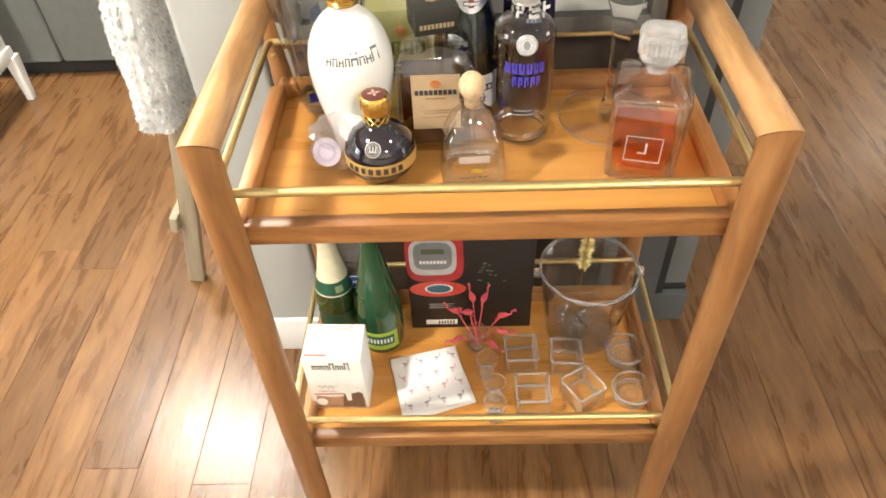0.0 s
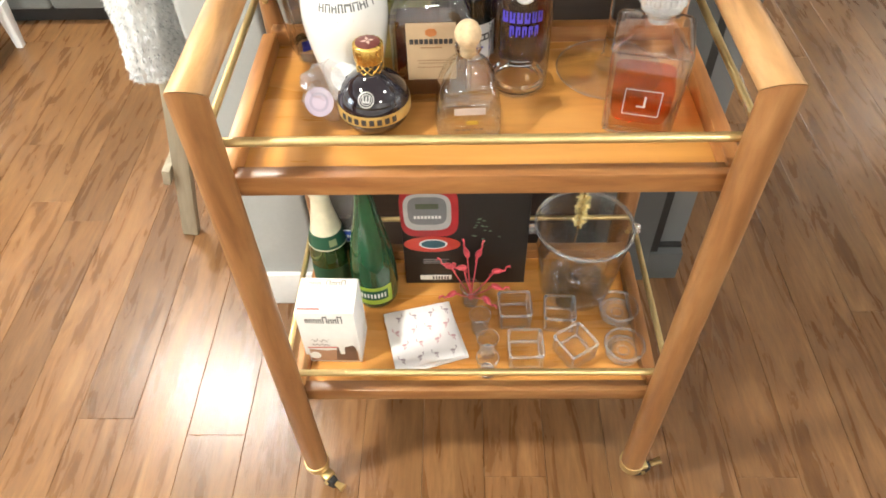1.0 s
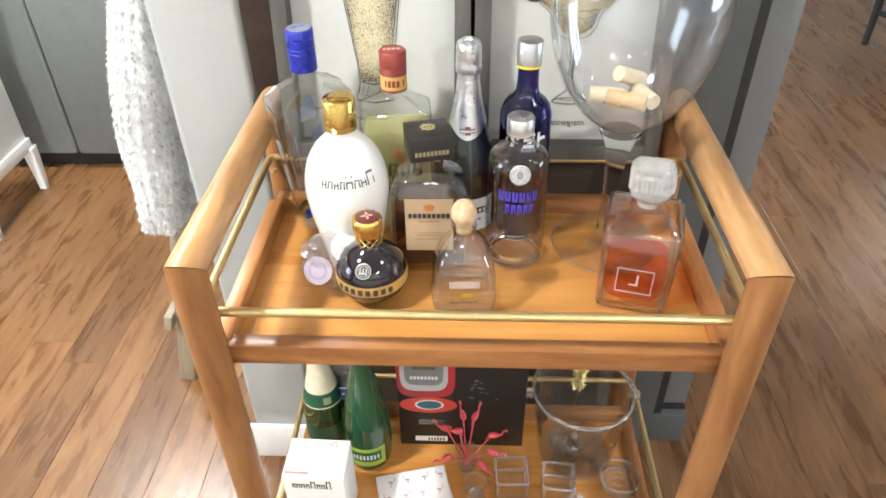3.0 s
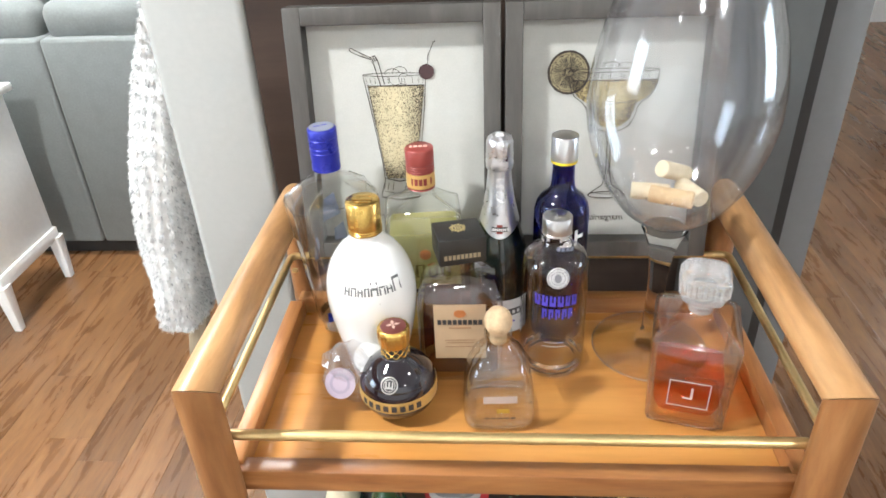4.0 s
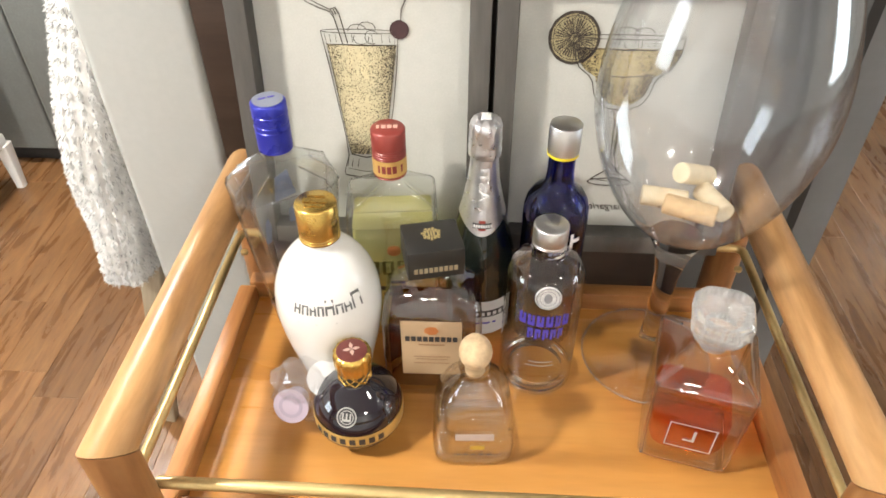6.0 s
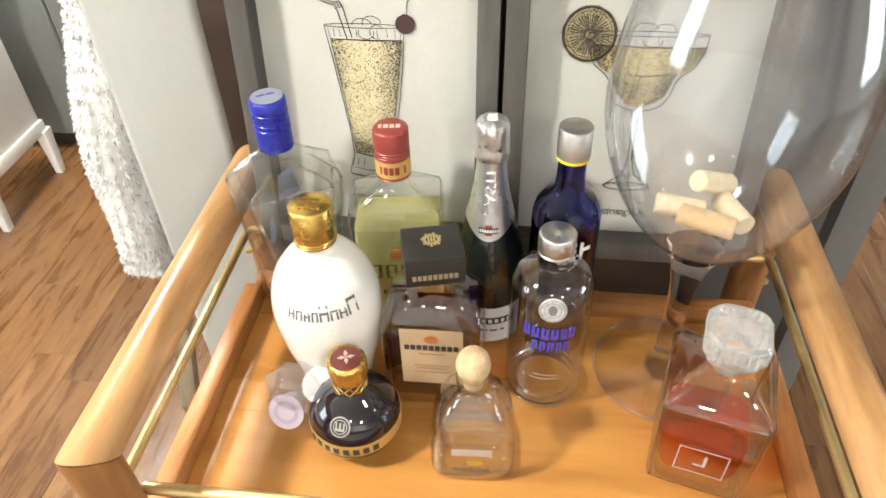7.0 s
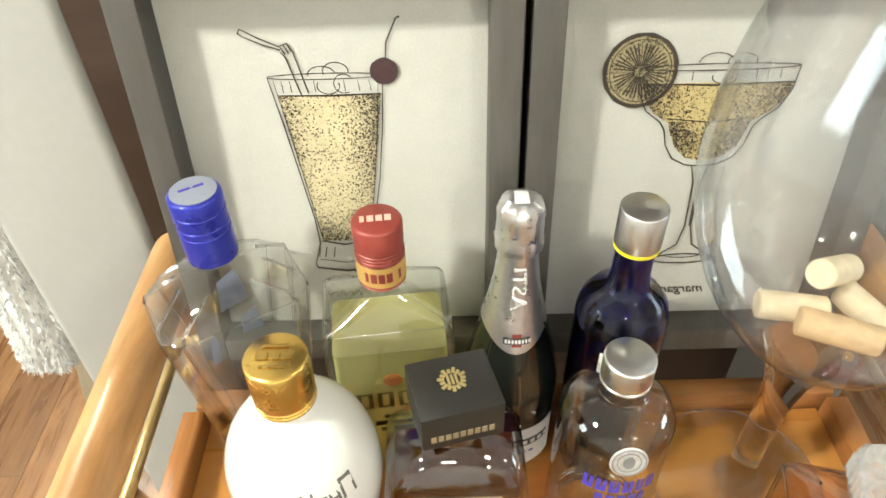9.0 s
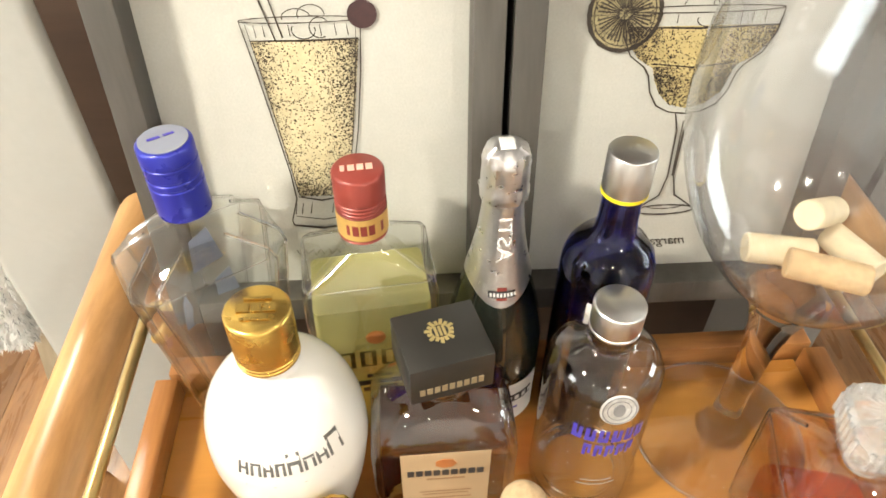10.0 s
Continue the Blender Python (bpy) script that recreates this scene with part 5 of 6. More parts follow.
def frame_base(x, label):
    """A grey box frame leaning back on the ledge; its local origin is the mat's lower left corner."""
    f = thing("framed_print", label, "picture", pose(x + 0.0035, 0.3525, 0.8905, -8.2, 0, 0), group="framed cocktail prints")
    s, b, d = (FW - MW) / 2, (FH - MH) / 2, 0.026
    for x0, x1, z0, z1 in ((-s, 0, -b, MH + b), (MW, MW + s, -b, MH + b), (0, MW, -b, 0), (0, MW, MH, MH + b)):
        part("frame_side", box(x0, x1, -d, 0.012, z0, z1, 0.0015), FRAME_GREY, f)
    part("backing", box(0.0002, MW - 0.0002, 0.0, 0.006, 0.0002, MH - 0.0002), MAT, f, "off-white canvas", smooth=0)
    return f


f1 = frame_base(-0.2545, "grey framed ink print of a tall iced drink")
Y_FILL, Y_INK = -0.0006, -0.0012
tall = [(0.0735, 0.2085), (0.1465, 0.2085), (0.1405, 0.160), (0.1325, 0.110), (0.1275, 0.084), (0.0915, 0.084), (0.0870, 0.110), (0.0800, 0.160)]
part("print_fill", fill(tall, Y_FILL), STRAW, f1, "pale straw-coloured drink", smooth=0)
ink = bmesh.new()
stroke(ink, ellipse(0.1082, 0.2222, 0.0405, 0.0022), 0.0007, Y_INK)
stroke(ink, [(0.0678, 0.2222), (0.0745, 0.185), (0.0815, 0.140), (0.0868, 0.105), (0.0885, 0.082), (0.0825, 0.062), (0.0835, 0.0575)], 0.0010, Y_INK)
stroke(ink, [(0.1487, 0.2222), (0.1462, 0.185), (0.1410, 0.140), (0.1350, 0.105), (0.1330, 0.082), (0.1355, 0.062), (0.1345, 0.0575)], 0.0010, Y_INK)
stroke(ink, [(0.0715, 0.2200), (0.0780, 0.180), (0.0850, 0.130), (0.0905, 0.088)], 0.0006, Y_INK)
stroke(ink, [(0.1455, 0.2200), (0.1420, 0.180), (0.1360, 0.130), (0.1300, 0.088)], 0.0006, Y_INK)
stroke(ink, [(0.0735, 0.2085), (0.110, 0.2078), (0.1465, 0.2085)], 0.0012, Y_INK)
stroke(ink, [(0.0835, 0.0575), (0.108, 0.0535), (0.1345, 0.0575)], 0.0022, Y_INK)
stroke(ink, [(0.0862, 0.066), (0.108, 0.062), (0.1325, 0.066)], 0.0008, Y_INK)
stroke(ink, [(0.0900, 0.084), (0.108, 0.080), (0.1300, 0.084)], 0.0014, Y_INK)
for u in (0.088, 0.093, 0.100, 0.117, 0.125):
    stroke(ink, [(u, 0.078), (u - 0.002, 0.068)], 0.0008, Y_INK)
for u in (0.077, 0.083, 0.100, 0.121, 0.131, 0.139):
    stroke(ink, [(u, 0.219), (u + 0.0008, 0.211)], 0.0006, Y_INK)
for pts in ([(0.0545, 0.2565), (0.066, 0.2500), (0.0790, 0.2440)], [(0.0560, 0.2510), (0.068, 0.2455), (0.0800, 0.2415)], [(0.0545, 0.2565), (0.0530, 0.2535), (0.0560, 0.2510)], [(0.0790, 0.2440), (0.0850, 0.2460), (0.0885, 0.2400), (0.0955, 0.2100)], [(0.0800, 0.2400), (0.0830, 0.2360), (0.0905, 0.2080)], [(0.0800, 0.2440), (0.0830, 0.2385)], [(0.0825, 0.2450), (0.0855, 0.2390)], [(0.0850, 0.2455), (0.0878, 0.2400)]):
    stroke(ink, pts, 0.0011, Y_INK)
for c in ((0.106, 0.2235, 0.0095, 0.0060, 10, 190), (0.116, 0.2255, 0.0090, 0.0065, -10, 200), (0.110, 0.215, 0.008, 0.006, 150, 380), (0.121, 0.2165, 0.007, 0.007, 40, 300)):
    stroke(ink, ellipse(*c, 14), 0.0007, Y_INK)
stroke(ink, [(0.1515, 0.2330), (0.1525, 0.2450), (0.1600, 0.2610)], 0.0011, Y_INK)
stroke(ink, [(0.1590, 0.2605), (0.1625, 0.2625)], 0.0014, Y_INK)
stipple(ink, tall, 3600, lambda u, v: 0.12 + 0.8 * abs((u - 0.108) / 0.036) ** 3 + 0.9 * max(0, (0.112 - v) / 0.03) + 0.35 * max(0, (u - 0.112) / 0.03), Y_INK, 11)
part("print_ink", ink, INKS, f1, "sepia ink lines and stipple", smooth=0)
part("print_cherry", fill([(0.1500 + 0.0100 * math.cos(a) * (1 - 0.12 * (math.sin(a) > 0.8)), 0.2250 + 0.0098 * math.sin(a)) for a in [2 * math.pi * i / 26 for i in range(26)]], -0.0016), CHERRY, f1, "dark red cherry", smooth=0)
scrawl = bmesh.new()
stroke(scrawl, [(0.080 + 0.0022 * i, 0.030 + 0.0030 * math.sin(i * 2.1) * (1.4 if i in (3, 8) else 1)) for i in range(18)], 0.0008, Y_INK)
part("caption", scrawl, INKS, f1, "small handwritten caption", smooth=0)

f2 = frame_base(0.0165, "grey framed ink print of a margarita glass with lime")
U = -0.0075


def sh(pts):
    return [(u + U, v) for u, v in pts]


bowl = sh([(0.0690, 0.2104), (0.1770, 0.2098), (0.1735, 0.199), (0.1650, 0.188), (0.1515, 0.180), (0.1490, 0.170), (0.1450, 0.160), (0.1350, 0.1515), (0.1215, 0.1480), (0.1080, 0.1515), (0.0995, 0.160), (0.0945, 0.170), (0.0915, 0.180), (0.0790, 0.188), (0.0715, 0.199)])
part("print_fill", fill(bowl, Y_FILL), OCHRE, f2, "ochre-coloured drink", smooth=0)
lime = sh(ellipse(0.0655, 0.2200, 0.0255, 0.0265))[:-1]
part("print_lime", fill(lime, Y_FILL), LIME_T, f2, "lime slice", smooth=0)
ink = bmesh.new()
stroke(ink, sh(ellipse(0.0655, 0.2200, 0.0250, 0.0260)), 0.0030, Y_INK)
stroke(ink, sh(ellipse(0.0655, 0.2200, 0.0215, 0.0225)), 0.0007, Y_INK)
stipple(ink, lime, 700, lambda u, v: 0.5, Y_INK, 13, 0.0008)
for i in range(40):
    a = 2 * math.pi * i / 40
    r0 = 0.004 if i % 5 else 0.001
    stroke(ink, sh([(0.0655 + r0 * math.cos(a), 0.2200 + r0 * math.sin(a)), (0.0655 + 0.019 * math.cos(a + 0.05), 0.2200 + 0.020 * math.sin(a + 0.05))]), 0.0011 if i % 5 else 0.0004, Y_INK)
stroke(ink, sh(ellipse(0.1213, 0.2218, 0.0565, 0.0024)), 0.0008, Y_INK)
edge_l = [(0.0648, 0.2215), (0.0665, 0.205), (0.0735, 0.190), (0.0850, 0.181), (0.0890, 0.175), (0.0920, 0.162), (0.0985, 0.151), (0.1090, 0.1455), (0.1213, 0.1440)]
stroke(ink, sh(edge_l), 0.0011, Y_INK)
stroke(ink, sh([(0.2426 - u, v) for u, v in edge_l]), 0.0011, Y_INK)
stroke(ink, sh([(0.0690, 0.2104), (0.121, 0.2085), (0.1770, 0.2098)]), 0.0013, Y_INK)
stroke(ink, sh([(0.0905, 0.1835), (0.121, 0.1800), (0.1515, 0.1830)]), 0.0009, Y_INK)
for d in (0, 1):
    q = lambda u: 0.2426 - u if d else u
    stroke(ink, sh([(q(0.1150), 0.1440), (q(0.1185), 0.1300), (q(0.1190), 0.0900), (q(0.1150), 0.0720), (q(0.1000), 0.0610), (q(0.0970), 0.0575)]), 0.0013, Y_INK)
stroke(ink, sh(ellipse(0.1213, 0.0580, 0.0245, 0.0045)), 0.0013, Y_INK)
stroke(ink, sh(ellipse(0.1213, 0.0620, 0.0150, 0.0030, 180, 360, 12)), 0.0008, Y_INK)
stroke(ink, sh([(0.1222, 0.138), (0.1226, 0.090)]), 0.0014, Y_INK)
for u in (0.078, 0.084, 0.090, 0.103, 0.131, 0.148, 0.156, 0.165):
    stroke(ink, sh([(u, 0.219), (u, 0.2125)]), 0.0006, Y_INK)
for c in ((0.118, 0.2250, 0.012, 0.007, 10, 180), (0.136, 0.2255, 0.010, 0.006, -10, 190), (0.126, 0.2145, 0.009, 0.005, 160, 380)):
    stroke(ink, sh(ellipse(*c, 14)), 0.0007, Y_INK)
stipple(ink, bowl, 3400, lambda u, v: 0.10 + 0.9 * abs((u - U - 0.1213) / (0.052 if v > 0.181 else 0.026)) ** 2.5 + 0.25 * (v < 0.175), Y_INK, 12)
part("print_ink", ink, INKS, f2, "sepia ink lines and stipple", smooth=0)
cap = words("margarita", 0.0125)
for v in cap.verts:
    v.co.x -= 0.35 * v.co.z
part("caption", cap, INKS, f2, "small handwritten caption", at=pose(0.1213 + U, -0.0008, 0.0260), smooth=0)

# ---- the lower tray ----
Z = LOW_Z + 0.0006
CARD = plain("white_carton", (0.80, 0.78, 0.74), 0.5, 0, 0.04, 60, 0.05)
TAN = plain("tan_print", (0.42, 0.24, 0.14), 0.55, 0, 0.15, 60, 0.05)
PINKRED = plain("soft_red_print", (0.60, 0.16, 0.14), 0.55)
GREEN_BOTTLE = plain("emerald_glass", (0.010, 0.058, 0.023), 0.07, 0, 0.25, 14, 0.0, coat=0.5)
FOREST = plain("forest_green_glass", (0.022, 0.045, 0.010), 0.07, 0, 0.3, 14, 0.0, coat=0.5)
LIME_LABEL = plain("lime_label", (0.32, 0.42, 0.05), 0.45, 0, 0.15, 90, 0.1)
LABEL_GREEN = plain("deep_green_label", (0.012, 0.07, 0.035), 0.45)
CREAM_FOIL = plain("cream_foil", (0.72, 0.66, 0.48), 0.38, 0.25, 0.08, 60, 0.35)
PINK = plain("pink_plastic", (0.62, 0.075, 0.10), 0.32, 0, 0.15, 60, 0.05)
NAPKIN = plain("paper_napkin", (0.80, 0.76, 0.74), 0.85, 0, 0.05, 90, 0.3)

# carton of small liqueur cups
c = thing("liqueur_carton", "small white printed carton with a brown drink picture", "carton", pose(-0.246, 0.1205, Z, 0, 0, -1.5) @ Matrix.Diagonal((0.96, 0.74, 1.19, 1)))
part("carton_body", box(-0.051, 0.051, -0.050, 0.050, 0.0, 0.122, 0.0012), CARD, c)
pr = bmesh.new()
for i, (a, b, h) in enumerate(((-0.036, -0.031, 0.010), (-0.029, -0.023, 0.010), (-0.021, -0.015, 0.010), (-0.013, -0.007, 0.010), (-0.005, 0.003, 0.016), (0.005, 0.011, 0.010), (0.013, 0.019, 0.010), (0.021, 0.029, 0.017))):
    for x0, x1 in ((a, a + 0.0016), (b - 0.0016, b)):
        box(x0, x1, -0.0506, -0.0502, 0.098, 0.098 + h, bm=pr)
    box(a, b, -0.0506, -0.0502, 0.098 + h - 0.003, 0.098 + h - 0.001, bm=pr)
part("name_print", pr, INK, c, smooth=0)
pr = bmesh.new()
for i, (a, b, h) in enumerate(((-0.036, -0.030, 0.010), (-0.028, -0.022, 0.010), (-0.020, -0.014, 0.010), (-0.005, 0.003, 0.014), (0.005, 0.011, 0.010), (0.013, 0.020, 0.010), (0.022, 0.030, 0.015))):
    box(a, a + 0.0016, 0.028, 0.028 + h, 0.1222, 0.1226, bm=pr)
    box(b - 0.0016, b, 0.028, 0.028 + h, 0.1222, 0.1226, bm=pr)
    box(a, b, 0.026 + h, 0.028 + h, 0.1222, 0.1226, bm=pr)
part("top_name_print", pr, plain("taupe_print", (0.32, 0.27, 0.22), 0.5), c, smooth=0)
part("drink_picture", fill([(-0.042, 0.004), (0.046, 0.004), (0.046, 0.030), (0.030, 0.036), (-0.010, 0.030), (-0.042, 0.034)], -0.0505), TAN, c, "brown drink picture", smooth=0)
cup = bmesh.new()
polygon([(p[0], -0.0509, p[1]) for p in ellipse(0.018, 0.052, 0.024, 0.012)[:-1]], cup)
polygon([(p[0], -0.0509, p[1]) for p in ((0.012, 0.045), (0.024, 0.045), (0.022, 0.022), (0.014, 0.022))], cup)
part("glass_picture", cup, PAPER, c, smooth=0)
script = bmesh.new()
stroke(script, [(-0.034 + 0.003 * i, 0.056 + 0.004 * math.sin(i * 1.9)) for i in range(15)], 0.0014, -0.0507)
stroke(script, [(-0.034 + 0.003 * i, 0.045 + 0.003 * math.sin(i * 2.3 + 1)) for i in range(15)], 0.0014, -0.0507)
part("script_print", script, plain("taupe_script", (0.20, 0.16, 0.13), 0.5), c, smooth=0)
part("cup_picture", fill([(0.004, 0.006), (0.044, 0.006), (0.044, 0.040), (0.034, 0.047), (0.010, 0.044)], -0.0507), plain("dark_brown_print", (0.16, 0.09, 0.06), 0.5, 0, 0.3, 90, 0.0), c, "dark brown cup picture", smooth=0)
part("ribbon", fill([(-0.044, 0.036), (0.012, 0.038), (0.012, 0.041), (-0.044, 0.039)], -0.0507), PINKRED, c, smooth=0)
part("top_ribbon", box(-0.048, -0.008, -0.043, -0.036, 0.1222, 0.1226), PINKRED, c, smooth=0)
part("badge", fill(ellipse(-0.033, 0.018, 0.010, 0.009)[:-1], -0.0509), PAPER, c, smooth=0)
part("top_glass_picture", box(0.006, 0.046, -0.040, 0.004, 0.1222, 0.1225), plain("pale_cream_print", (0.62, 0.56, 0.48), 0.5), c, smooth=0)

# mineral water bottle
c = thing("mineral_water_bottle", "tall teardrop green glass mineral water bottle", "bottle", pose(-0.183, 0.236, Z))
wp = [(0.030, 0.001), (0.0380, 0.006), (0.0415, 0.020), (0.0425, 0.050), (0.0420, 0.085), (0.0390, 0.120), (0.0330, 0.160), (0.0255, 0.200), (0.0190, 0.235), (0.0150, 0.265), (0.0138, 0.292)]


def water_r(z):
    for (r0, z0), (r1, z1) in zip(wp, wp[1:]):
        if z0 <= z <= z1:
            return r0 + (r1 - r0) * (z - z0) / (z1 - z0)
    return 0.03


wo = smooth_profile(wp, 5)
part("glass_body", lathe([(0, 0.006), (0.024, 0.0)] + wo + [(0, 0.292)], 56), GREEN_BOTTLE, c)
part("cap", ridged_cap(0.0152, 0.2925, 0.304, (0.295, 0.298)), LABEL_GREEN, c, "dark green cap")
part("label", patch(0, 0.022, 0.070, -140, -40, 22, 0.0006, None, 6, water_r), LIME_LABEL, c, "lime green label")
part("label_oval", patch(0, 0.036, 0.062, -128, -52, 18, 0.0016, None, 5, water_r), LABEL_GREEN, c, "dark green name field")
part("label_name", bars(0, 0.043, 0.012, [(-120 + 8.2 * i, -120 + 8.2 * i + 4.4) for i in range(8)], 0.0022, water_r), LABEL_WHITE, c)

# sparkling wine with cream foil
c = thing("sparkling_wine_bottle", "green sparkling wine bottle with cream neck foil", "bottle", pose(-0.268, 0.281, Z) @ Matrix.Diagonal((1, 1, 0.90, 1)))
sp = [(0.036, 0.003), (0.0385, 0.010), (0.0390, 0.080), (0.0375, 0.105), (0.0320, 0.140), (0.0245, 0.175), (0.0190, 0.205), (0.0155, 0.235), (0.0145, 0.256)]


def sp_r(z):
    for (r0, z0), (r1, z1) in zip(sp, sp[1:]):
        if z0 <= z <= z1:
            return r0 + (r1 - r0) * (z - z0) / (z1 - z0)
    return 0.0145


so = smooth_profile(sp, 5)
part("glass_body", lathe([(0, 0.010), (0.028, 0.0)] + so + [(0, 0.256)], 52), FOREST, c)
part("neck_foil", patch(0, 0.158, 0.262, -180, 180, 48, 0.0012, None, 12, sp_r), CREAM_FOIL, c, "cream neck foil")
part("cork_foil", lathe([(0.0155, 0.250), (0.0185, 0.252), (0.0190, 0.268), (0.0175, 0.284), (0.012, 0.290), (0, 0.2905)], 36), CREAM_FOIL, c)
part("collar_label", patch(0, 0.128, 0.160, -180, 180, 48, 0.0016, None, 5, sp_r), LABEL_GREEN, c, "dark green collar label with a pale edge")
part("collar_edge", patch(0, 0.126, 0.129, -180, 180, 48, 0.0020, None, 1, sp_r), CREAM_FOIL, c)
part("collar_crest", patch(0, 0.136, 0.152, -75, -50, 8, 0.0024, None, 2, sp_r), plain("dull_green_gold", (0.30, 0.33, 0.18), 0.4, 0.4), c)
part("label", patch(0.0390, 0.015, 0.075, -150, -30, 24, 0.0006), LABEL_GREEN, c)

# bag of snacks behind the bottles
c = thing("snack_bag", "clear snack bag with a dark blue oval label", "bag", pose(-0.222, 0.2985, Z, 0, 0, -6))
bag = bmesh.new()
bmesh.ops.create_grid(bag, x_segments=14, y_segments=20, size=0.5)
for v in bag.verts:
    u, w = v.co.x, v.co.y + 0.5
    v.co = Vector((u * 0.085 * (1 - 0.12 * w), -0.018 * math.cos(u * 3.0) * math.sin(math.pi * min(1, w * 0.95)) + 0.006 * noise.noise(Vector((u * 6, w * 7, 1))), w * 0.205))
back = bmesh.ops.duplicate(bag, geom=bag.faces[:])
for v in [g for g in back["geom"] if isinstance(g, bmesh.types.BMVert)]:
    v.co.y = -v.co.y * 0.6 + 0.004
part("bag_film", bag, FILM, c, smooth=20)
part("filling", box(-0.032, 0.032, -0.006, 0.004, 0.002, 0.15, 0.004), plain("dark_snack", (0.06, 0.045, 0.04), 0.6, 0, 0.5, 60, 0.5), c, "dark contents")
part("oval_label", fill(ellipse(0.0, 0.120, 0.030, 0.014)[:-1], -0.0215), plain("royal_blue_label", (0.01, 0.05, 0.28), 0.35), c, "royal blue oval label", smooth=0)
part("oval_edge", fill(ellipse(0.0, 0.120, 0.033, 0.0165)[:-1], -0.0211), LABEL_WHITE, c, smooth=0)
part("label_name", flat_bars([(-0.020 + 0.0062 * i, -0.020 + 0.0062 * i + 0.0042) for i in range(7)], -0.0217, 0.117, 0.006), LABEL_WHITE, c, smooth=0)

# party game box
c = thing("game_box", "black party game box with a red timer printed on it", "game box", pose(-0.012, 0.288, Z, 0, 0, 0))
part("carton", box(-0.116, 0.112, -0.026, 0.030, 0.0, 0.262, 0.0015), plain("black_card", (0.011, 0.010, 0.010), 0.45, 0, 0.2, 40, 0.04), c)
part("red_print", fill([(-0.065 + 0.0515 * math.copysign(abs(math.cos(a)) ** 0.45, math.cos(a)), 0.196 + 0.062 * math.copysign(abs(math.sin(a)) ** 0.5, math.sin(a))) for a in [2 * math.pi * i / 40 for i in range(40)]], -0.0265), plain("crimson_print", (0.36, 0.018, 0.025), 0.4, 0, 0.25, 30, 0.02), c, "crimson printed panel", smooth=0)
part("timer_print", fill([(-0.068 + 0.042 * math.copysign(abs(math.cos(a)) ** 0.5, math.cos(a)), 0.196 + 0.045 * math.copysign(abs(math.sin(a)) ** 0.55, math.sin(a))) for a in [2 * math.pi * i / 40 for i in range(40)]], -0.0270), plain("silver_grey_print", (0.42, 0.42, 0.42), 0.35), c, "printed grey timer", smooth=0)
part("timer_face", fill([(-0.068 + 0.034 * math.copysign(abs(math.cos(a)) ** 0.5, math.cos(a)), 0.200 + 0.034 * math.copysign(abs(math.sin(a)) ** 0.55, math.sin(a))) for a in [2 * math.pi * i / 40 for i in range(40)]], -0.0274), plain("slate_print", (0.17, 0.18, 0.19), 0.35), c, smooth=0)
part("timer_window", box(-0.088, -0.048, -0.0282, -0.0278, 0.206, 0.218), plain("lcd_green_print", (0.07, 0.09, 0.05), 0.3), c, smooth=0)
part("timer_name", flat_bars([(-0.092 + 0.0062 * i, -0.092 + 0.0062 * i + 0.0044) for i in range(8)], -0.0278, 0.182, 0.007), LABEL_WHITE, c, smooth=0)
part("dial_print", fill(ellipse(-0.062, 0.114, 0.052, 0.021)[:-1], -0.0270), plain("bright_red_print", (0.55, 0.05, 0.03), 0.35), c, "printed red dial", smooth=0)
part("dial_ring", fill(ellipse(-0.060, 0.115, 0.026, 0.013)[:-1], -0.0274), LABEL_WHITE, c, smooth=0)
part("dial_eye", fill(ellipse(-0.060, 0.115, 0.022, 0.0105)[:-1], -0.0278), plain("dark_teal_print", (0.02, 0.10, 0.14), 0.3), c, smooth=0)
part("fine_print", flat_bars([(-0.080, -0.030)], -0.0264, 0.060, 0.002, flat_bars([(-0.080, -0.036)], -0.0264, 0.065, 0.002, flat_bars([(-0.080, -0.032)], -0.0264, 0.070, 0.002))), plain("grey_fine_print", (0.25, 0.25, 0.25), 0.5), c, smooth=0)
part("code_label", box(-0.088, -0.028, -0.0268, -0.0263, 0.012, 0.025), PAPER, c, "white label with dark bars", smooth=0)
part("code_print", flat_bars([(-0.064 + 0.0055 * i, -0.064 + 0.0055 * i + 0.003) for i in range(6)], -0.0272, 0.0145, 0.008), INK, c, smooth=0)
specks = bmesh.new()
rs = random.Random(8)
for i in range(16):
    u, w = rs.uniform(0.012, 0.060), rs.uniform(0.12, 0.18)
    polygon([(u + 0.004, -0.0266, w), (u, -0.0266, w + 0.0022), (u - 0.004, -0.0266, w), (u, -0.0266, w - 0.0018)], specks)
part("speckle_print", specks, plain("dull_green_print", (0.12, 0.20, 0.13), 0.5), c, smooth=0)

